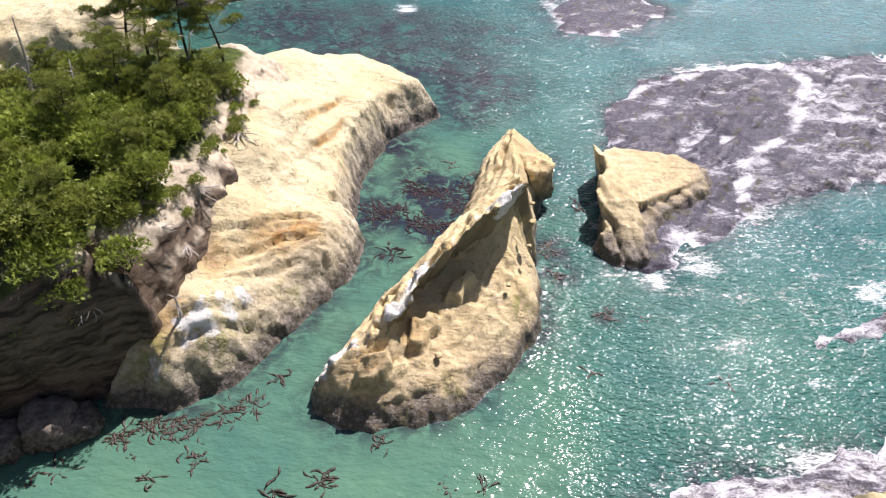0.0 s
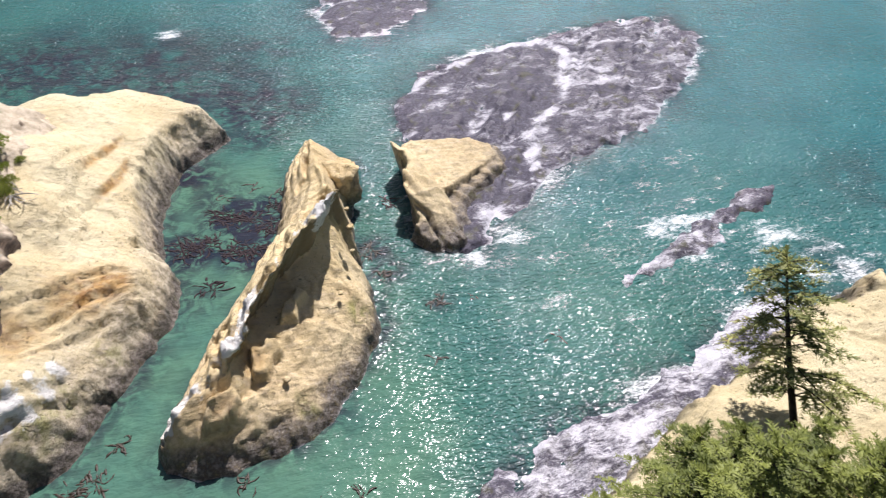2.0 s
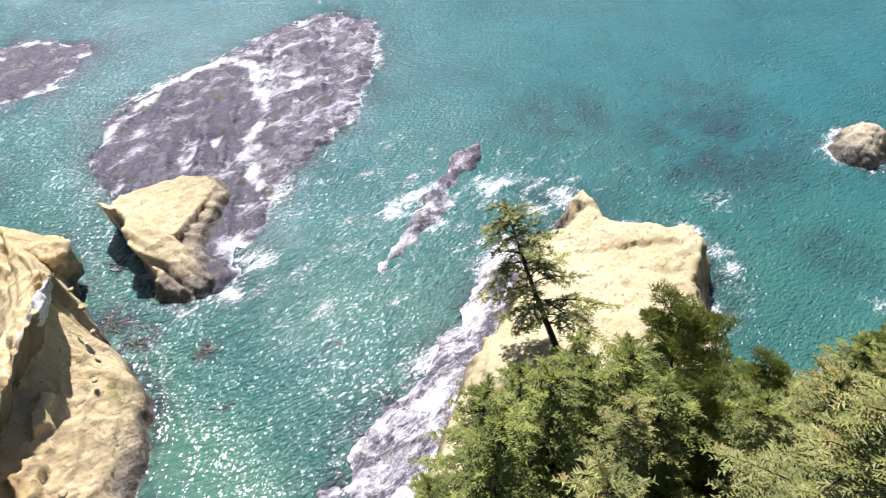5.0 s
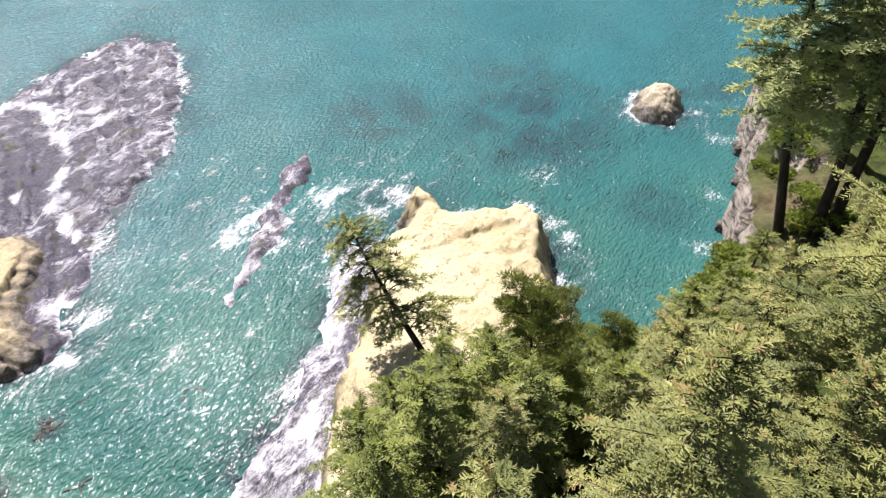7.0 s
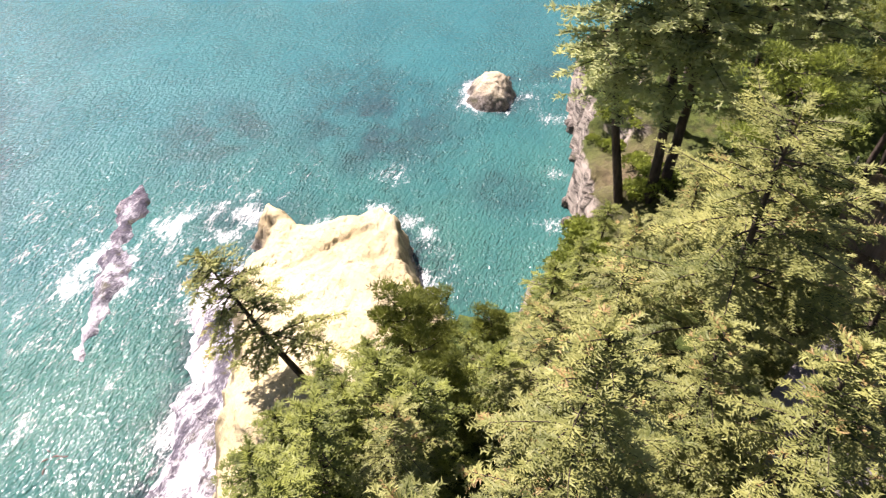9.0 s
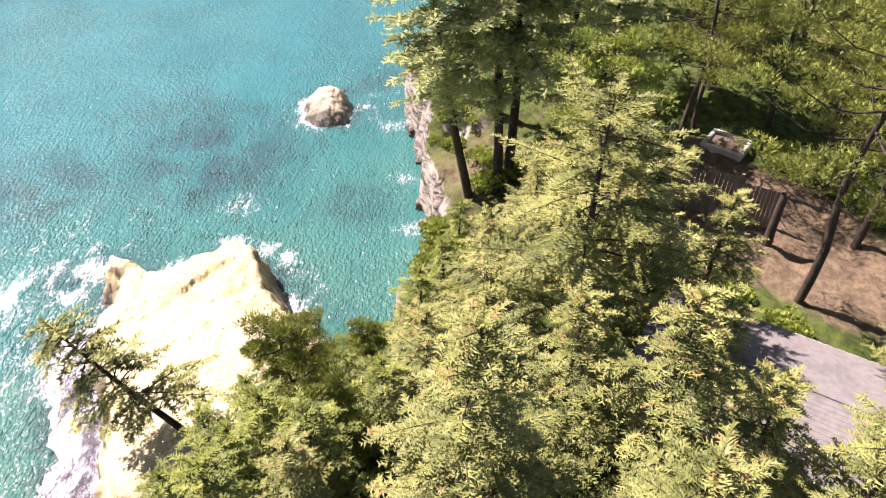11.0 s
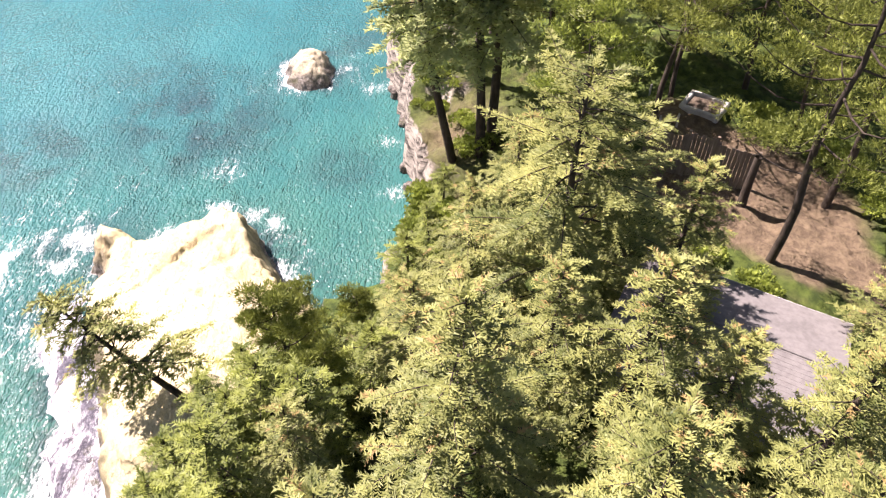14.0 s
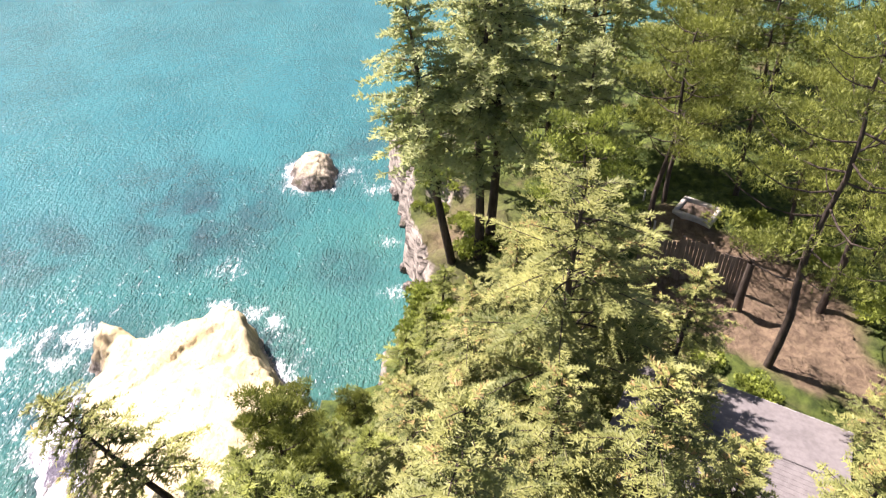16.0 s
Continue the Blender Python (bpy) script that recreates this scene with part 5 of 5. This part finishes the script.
RED_KELP = plain("red_kelp", (0.022, 0.015, 0.018), (0.042, 0.027, 0.030), 5, 0.7, (1, 1, 1), 0.3, 0.03, 0.2)


def fence_panel(ax, ay, bx, by, z0, height, label):
    length = math.hypot(bx - ax, by - ay)
    root = tagged(new("fence_panel"), label, "fence", "fence")
    root.matrix_basis = pose(ax, ay, z0, 0, 0, math.degrees(math.atan2(by - ay, bx - ax)))
    count = max(4, round(length / 0.17))
    board = box_mesh("board", 0.155, 0.025, height, 0.006)
    for n in range(count):
        put_part("board", board, BOARD, root, pose((n + 0.5) * length / count, 0.02 * (n % 2), height / 2 + 0.03 * math.sin(n * 2.3), 0, 1.0 * math.sin(n * 5.1), 0))
    rail = box_mesh("rail", length, 0.05, 0.10)
    for z in (0.35, height - 0.3):
        put_part("rail", rail, BOARD, root, pose(length / 2, 0.055, z))
    post = box_mesh("post", 0.13, 0.13, height + 0.5)
    for x in (0.0, length):
        put_part("post", post, BOARD, root, pose(x, 0.08, height / 2 - 0.15))


FZ = ground_at(24.6, -12.2) - 0.05
fence_panel(25.4, -12.3, 24.6, -13.8, FZ, 2.1, "weathered brown board fence with gaps beside the path")
fence_panel(26.0, -11.1, 25.45, -12.2, FZ, 2.35, "weathered brown board gate panel in tree shade")
fence_panel(26.9, -9.5, 26.05, -11.0, FZ, 2.1, "weathered brown board fence in tree shade")


def raised_bed(x, y, turn):
    root = tagged(new("raised_bed"), "square garden bed edged with pale timbers", "garden bed")
    root.matrix_basis = pose(x, y, ground_at(x, y), 0, 0, turn)
    for px, py, lx, ly in ((0, -0.8, 2.1, 0.22), (0, 0.8, 2.1, 0.22), (-0.95, 0, 0.22, 1.35), (0.95, 0, 0.22, 1.35)):
        put_part("timber", box_mesh("timber", lx, ly, 0.42, 0.05), LOG, root, pose(px, py, 0.14))
    put_part("soil", box_mesh("soil", 1.66, 1.36, 0.3, 0.05), SOIL, root, pose(0, 0, 0.05), "dark bare soil")


raised_bed(31.6, -13.9, 52)


def marker_post(x, y, height):
    ob = tagged(new("marker_post", box_mesh("marker_post", 0.09, 0.09, height + 0.4, 0.015)), "short grey wooden post in the grass", "post", "garden posts")
    ob.data.materials.append(LOG)
    ob.matrix_basis = pose(x, y, ground_at(x, y) + height / 2 - 0.2, 2, 3, 20)


for x, y, hgt in ((29.6, -11.0, 0.9), (29.9, -12.0, 0.7), (33.6, -11.6, 0.8)):
    marker_post(x, y, hgt)


def house(x, y, z, turn, length, width, rise, label):
    """A small gabled house: walls, two roof slopes with courses of shingles, white eaves trim."""
    root = tagged(new("house"), label, "house", "houses")
    root.matrix_basis = pose(x, y, z, 0, 0, turn)
    base = ground_at(x, y) - 0.4
    put_part("wall", box_mesh("wall", length - 0.5, width - 0.5, z - base, 0.02), SIDING, root, pose(0, 0, (base - z) / 2))
    half = width / 2
    tilt = math.degrees(math.atan2(rise, half))
    slope = math.hypot(half, rise)
    for sg in (1, -1):
        deck = put_part("roof", box_mesh("roof", length, slope, 0.08, 0.01), SHINGLE, root, pose(0, sg * half / 2, rise / 2, -sg * tilt, 0, 0), "grey-brown shingle roof slope")
        courses = int(slope / 0.16)
        strip = box_mesh("shingle_course", length - 0.02, 0.17, 0.012, 0.003)
        for c in range(courses):
            put_part("shingle_course", strip, SHINGLE, deck, pose(0, -slope / 2 + 0.09 + c * (slope - 0.18) / (courses - 1), 0.049, sg * 3.0, 0, 0))
        put_part("eaves_trim", box_mesh("eaves_trim", length + 0.04, 0.05, 0.14), PAINT, root, pose(0, sg * (half + 0.03), -0.04), "white painted eaves trim")
    put_part("ridge_cap", box_mesh("ridge_cap", length + 0.02, 0.26, 0.05, 0.02), SHINGLE, root, pose(0, 0, rise + 0.06))


house(14.35, -9.0, 10.9, 58, 7.0, 5.4, 0.6, "low house with a grey-brown shingle roof among spruces")
house(14.4, -18.4, 10.2, 53, 4.0, 4.0, 0.7, "second low roof with white trim beside the path")


# ---- loose rocks, dead wood, kelp ----
def boulder(x, y, z, sx, sy, sz, seed, mat, label, turn=0.0):
    bm = bmesh.new()
    bmesh.ops.create_icosphere(bm, subdivisions=4 if sx > 0.5 else 3, radius=1.0)
    for v in bm.verts:
        p = v.co.copy()
        q = p * 1.3 + Vector((seed * 3.1, seed, 0))
        k = 1 + 0.25 * noise.noise(q) + 0.16 * noise.noise(q * 3) + 0.07 * noise.noise(q * 8)
        flat = max(abs(p.x), abs(p.y), abs(p.z))
        v.co = Vector((p.x * sx, p.y * sy, p.z * sz)) * (k * (0.2 + 0.72 / flat if seed == 2 else 0.6 + 0.32 / flat))
    me = bpy.data.meshes.new("boulder")
    bm.to_mesh(me)
    bm.free()
    me.materials.append(mat)
    me.polygons.foreach_set("use_smooth", [True] * len(me.polygons))
    for key in ("guano", "ochre", "algae", "foam"):
        me.attributes.new(key, "FLOAT", "POINT")
    ob = tagged(new("boulder", me), label, "boulder", "boulders")
    ob.matrix_basis = pose(x, y, z, 0, 0, turn)
    return ob


def islet_at(x, y):
    return float(islet_height(np.array([float(x)]), np.array([float(y)]))[0])


boulder(5.6, 36.4, 1.7, 0.95, 1.25, 1.3, 2, STONE_ISLE, "large tan block at the end of the islet", 20)
for n, (x, y, r) in enumerate(((4.3, 27.6, 0.13), (4.5, 28.6, 0.2), (3.2, 25.7, 0.14), (-0.2, 21.8, 0.18), (4.5, 29.2, 0.13))):
    boulder(x, y, islet_at(x, y), r, r * 0.9, r * 0.6, n + 5, STONE_ISLE, "loose brown stone resting on the islet", n * 40)
for n, (x, y, z, r) in enumerate(((-4.7, 38.2, 2.6, 0.26), (-4.3, 38.5, 2.3, 0.22), (-17.2, 19.0, 0.3, 1.3), (-18.8, 18.2, 0.2, 1.0), (-16.0, 19.2, 0.1, 0.9), (-20.2, 17.4, 0.2, 1.2))):
    boulder(x, y, z if r > 0.5 else float(headland_height(np.array([x]), np.array([y]))[0]) + 0.05, r, r * 1.1, r * 0.9, n + 31, STONE_DARK if r > 0.5 else STONE_ISLE, "dark wet boulder in the shaded cove" if r > 0.5 else "pale round stone on the headland", n * 55)

rng_cliff = np.random.RandomState(12)
for n in range(9):
    x = 33.5 + 20.5 * (n + rng_cliff.rand()) / 9
    y = float(np.interp(x, [33.5, 34.5, 38, 40.6, 44, 47, 50.4, 54], [1.0, 1.3, 2.1, 1.9, 2.2, 2.8, 3.6, 3.5])) + rng_cliff.uniform(-0.7, 0.1)
    r = rng_cliff.uniform(0.3, 0.6)
    boulder(x, y, rng_cliff.uniform(-0.1, 0.3), r * rng_cliff.uniform(0.8, 1.9), r * rng_cliff.uniform(0.6, 1.1), r * rng_cliff.uniform(0.6, 1.4), n + 60, STONE_DARK, "dark wave-worn block at the foot of the wooded cliff", n * 67)


def dead_branch(x, y, z, turn, seed, size, label):
    rng = np.random.RandomState(seed)
    pieces = []
    for b in range(9):
        a = rng.uniform(-0.9, 0.9)
        ts = np.linspace(0, 1, 6)[:, None]
        end = size * np.array([math.cos(a), math.sin(a), rng.uniform(-0.25, 0.35)]) * rng.uniform(0.5, 1)
        mid = end * 0.5 + rng.normal(size=3) * 0.16 * size
        line = 2 * ts * (1 - ts) * mid + ts * ts * end
        pieces.append(tube(line, np.linspace(0.05, 0.012, 6) * size * 0.7, 5))
    root = tagged(new("dead_branch"), label, "dead branch", "dead branches")
    root.matrix_basis = pose(x, y, z, 0, 12, turn)
    for v, f in pieces:
        part("twig", np_mesh("twig", v, f, (DEAD,)), None, root)


for n, (x, y, size, turn) in enumerate(((-11.4, 34.4, 1.7, -40), (-10.9, 33.2, 1.3, -60), (-11.9, 28.3, 1.3, -20), (-12.0, 25.6, 0.9, -80), (-12.8, 25.4, 0.9, 10), (-15.0, 21.5, 1.0, -70))):
    dead_branch(x, y, ground_at(x, y) + 0.12, turn, n + 3, size, "bleached dead branch on the eroded bluff")


def log(x, y, length, turn):
    v, f = tube([(-length / 2, 0, 0), (-length / 4, 0.03, 0), (0, -0.04, 0.02), (length / 4, 0, 0), (length / 2, 0.05, 0)], [0.17, 0.2, 0.19, 0.17, 0.13], 10)
    ob = tagged(new("driftwood_log", np_mesh("driftwood_log", v, f, (BARK,))), "dark weathered log on bare ground", "log")
    ob.matrix_basis = pose(x, y, ground_at(x, y) + 0.1, 0, 0, turn)


log(-21.4, 32.2, 2.6, 5)


def kelp(x, y, seed, count, reach, mat, label):
    """A floating tangle of bull kelp: curled stipes and flat blades at the surface."""
    rng = np.random.RandomState(seed)
    root = tagged(new("kelp"), label, "seaweed", "floating kelp")
    root.matrix_basis = pose(x, y, 0.0)
    for c in range(count):
        a = rng.uniform(0, 6.28)
        curl = rng.uniform(-2.2, 2.2)
        n = 9
        step = reach * rng.uniform(0.6, 1.2) / n
        p, line = rng.normal(size=2) * 0.22 * reach, []
        for i in range(n):
            line.append((p[0], p[1], 0.015 + 0.035 * math.sin(i * 1.3 + c)))
            a += curl / n + rng.normal() * 0.18
            p = p + step * np.array([math.cos(a), math.sin(a)])
        v, f = tube(line, np.array([0.015, 0.025, 0.035, 0.05, 0.065, 0.07, 0.06, 0.04, 0.012]) * rng.uniform(0.5, 1.2), 5)
        v = v * np.array([1, 1, 0.45])
        part("strand", np_mesh("strand", v, f, (mat,)), None, root)


for n, (x, y, count, reach) in enumerate(((-10.7, 17.6, 12, 0.8), (-5.0, 16.6, 18, 0.8), (0.2, 16.3, 8, 0.7), (1.8, 16.4, 8, 0.6), (-12.3, 16.5, 8, 0.7), (-16.1, 17.0, 7, 0.9), (-17.3, 16.4, 6, 0.6), (-7.1, 16.0, 10, 0.9), (-13.4, 17.6, 3, 0.6), (-14.2, 18.7, 26, 0.9), (-13.0, 19.1, 26, 0.9), (-12.0, 19.2, 26, 0.9), (-10.9, 19.4, 28, 1.0), (-9.8, 19.9, 22, 0.9), (-8.7, 20.5, 24, 0.9), (-7.6, 22.2, 10, 0.8), (-2.6, 18.4, 10, 0.7), (8.5, 26.2, 14, 0.7), (6.0, 31.4, 20, 0.9), (6.2, 29.2, 14, 0.8), (10.4, 26.0, 5, 0.6), (7.2, 22.4, 5, 0.6), (0.5, 39.9, 8, 0.9), (1.7, 38.9, 8, 0.7), (-1.4, 39.6, 5, 0.8), (13.4, 21.8, 5, 0.8))):
    kelp(x, y, n, count, reach, KELP, "floating tangle of dark brown bull kelp")
for n, (x, y, count, reach) in enumerate(((-1.6, 37.3, 40, 1.3), (-0.2, 36.5, 40, 1.3), (0.8, 35.6, 40, 1.2), (-1.4, 33.8, 40, 1.3), (-0.2, 33.4, 36, 1.2), (-3.9, 34.8, 44, 1.3), (-2.7, 35.0, 36, 1.0), (1.7, 37.4, 20, 1.1), (8.3, 35.6, 22, 0.8), (-3.0, 31.2, 16, 1.0))):
    kelp(x, y, n + 50, count, reach, RED_KELP, "reddish-brown kelp mat just at the surface")


def bare_trunk(x, y, height):
    v, f = tube([(0, 0, -0.4), (0.03, 0.02, height * 0.3), (-0.02, 0.04, height * 0.7), (0.02, 0.0, height)], [0.24, 0.19, 0.17, 0.15], 9)
    ob = tagged(new("tree_trunk", np_mesh("tree_trunk", v, f, (BARK,))), "thick bare brown trunk beside the board fence", "tree trunk")
    ob.matrix_basis = pose(x, y, ground_at(x, y))


bare_trunk(23.6, -13.2, 2.6)


def snag(x, y, height, lean, turn, label):
    """A standing dead tree: bleached leaning trunk with broken stubs."""
    rng = np.random.RandomState(int(abs(x) * 10))
    root = tagged(new("dead_tree"), label, "dead tree", "dead trees")
    root.matrix_basis = pose(x, y, ground_at(x, y) - 0.2, lean, 0, turn)
    zs = np.linspace(-0.3, height, 8)
    v, f = tube(np.stack([0.06 * np.sin(zs), 0.06 * np.cos(zs * 1.3), zs], 1), np.linspace(0.11, 0.025, 8), 7)
    part("trunk", np_mesh("trunk", v, f, (DEAD,)), None, root)
    for b in range(9):
        a, z = b * 2.2, height * rng.uniform(0.35, 0.95)
        ln = rng.uniform(0.3, 0.9)
        v, f = tube([(0, 0, z), (ln * 0.5 * math.cos(a), ln * 0.5 * math.sin(a), z + 0.05), (ln * math.cos(a), ln * math.sin(a), z - 0.05)], [0.025, 0.016, 0.006], 5)
        part("stub", np_mesh("stub", v, f, (DEAD,)), None, root)


snag(-21.2, 33.2, 4.6, 8, 100, "bleached leaning dead pine on the hill")
snag(-15.0, 38.0, 3.6, 22, 60, "bare pale dead pine among living pines")
snag(-18.8, 33.2, 2.4, 30, 200, "broken grey dead trunk in the scrub")
snag(-11.9, 22.8, 1.8, 12, 20, "thin bare dead sapling on the bluff")
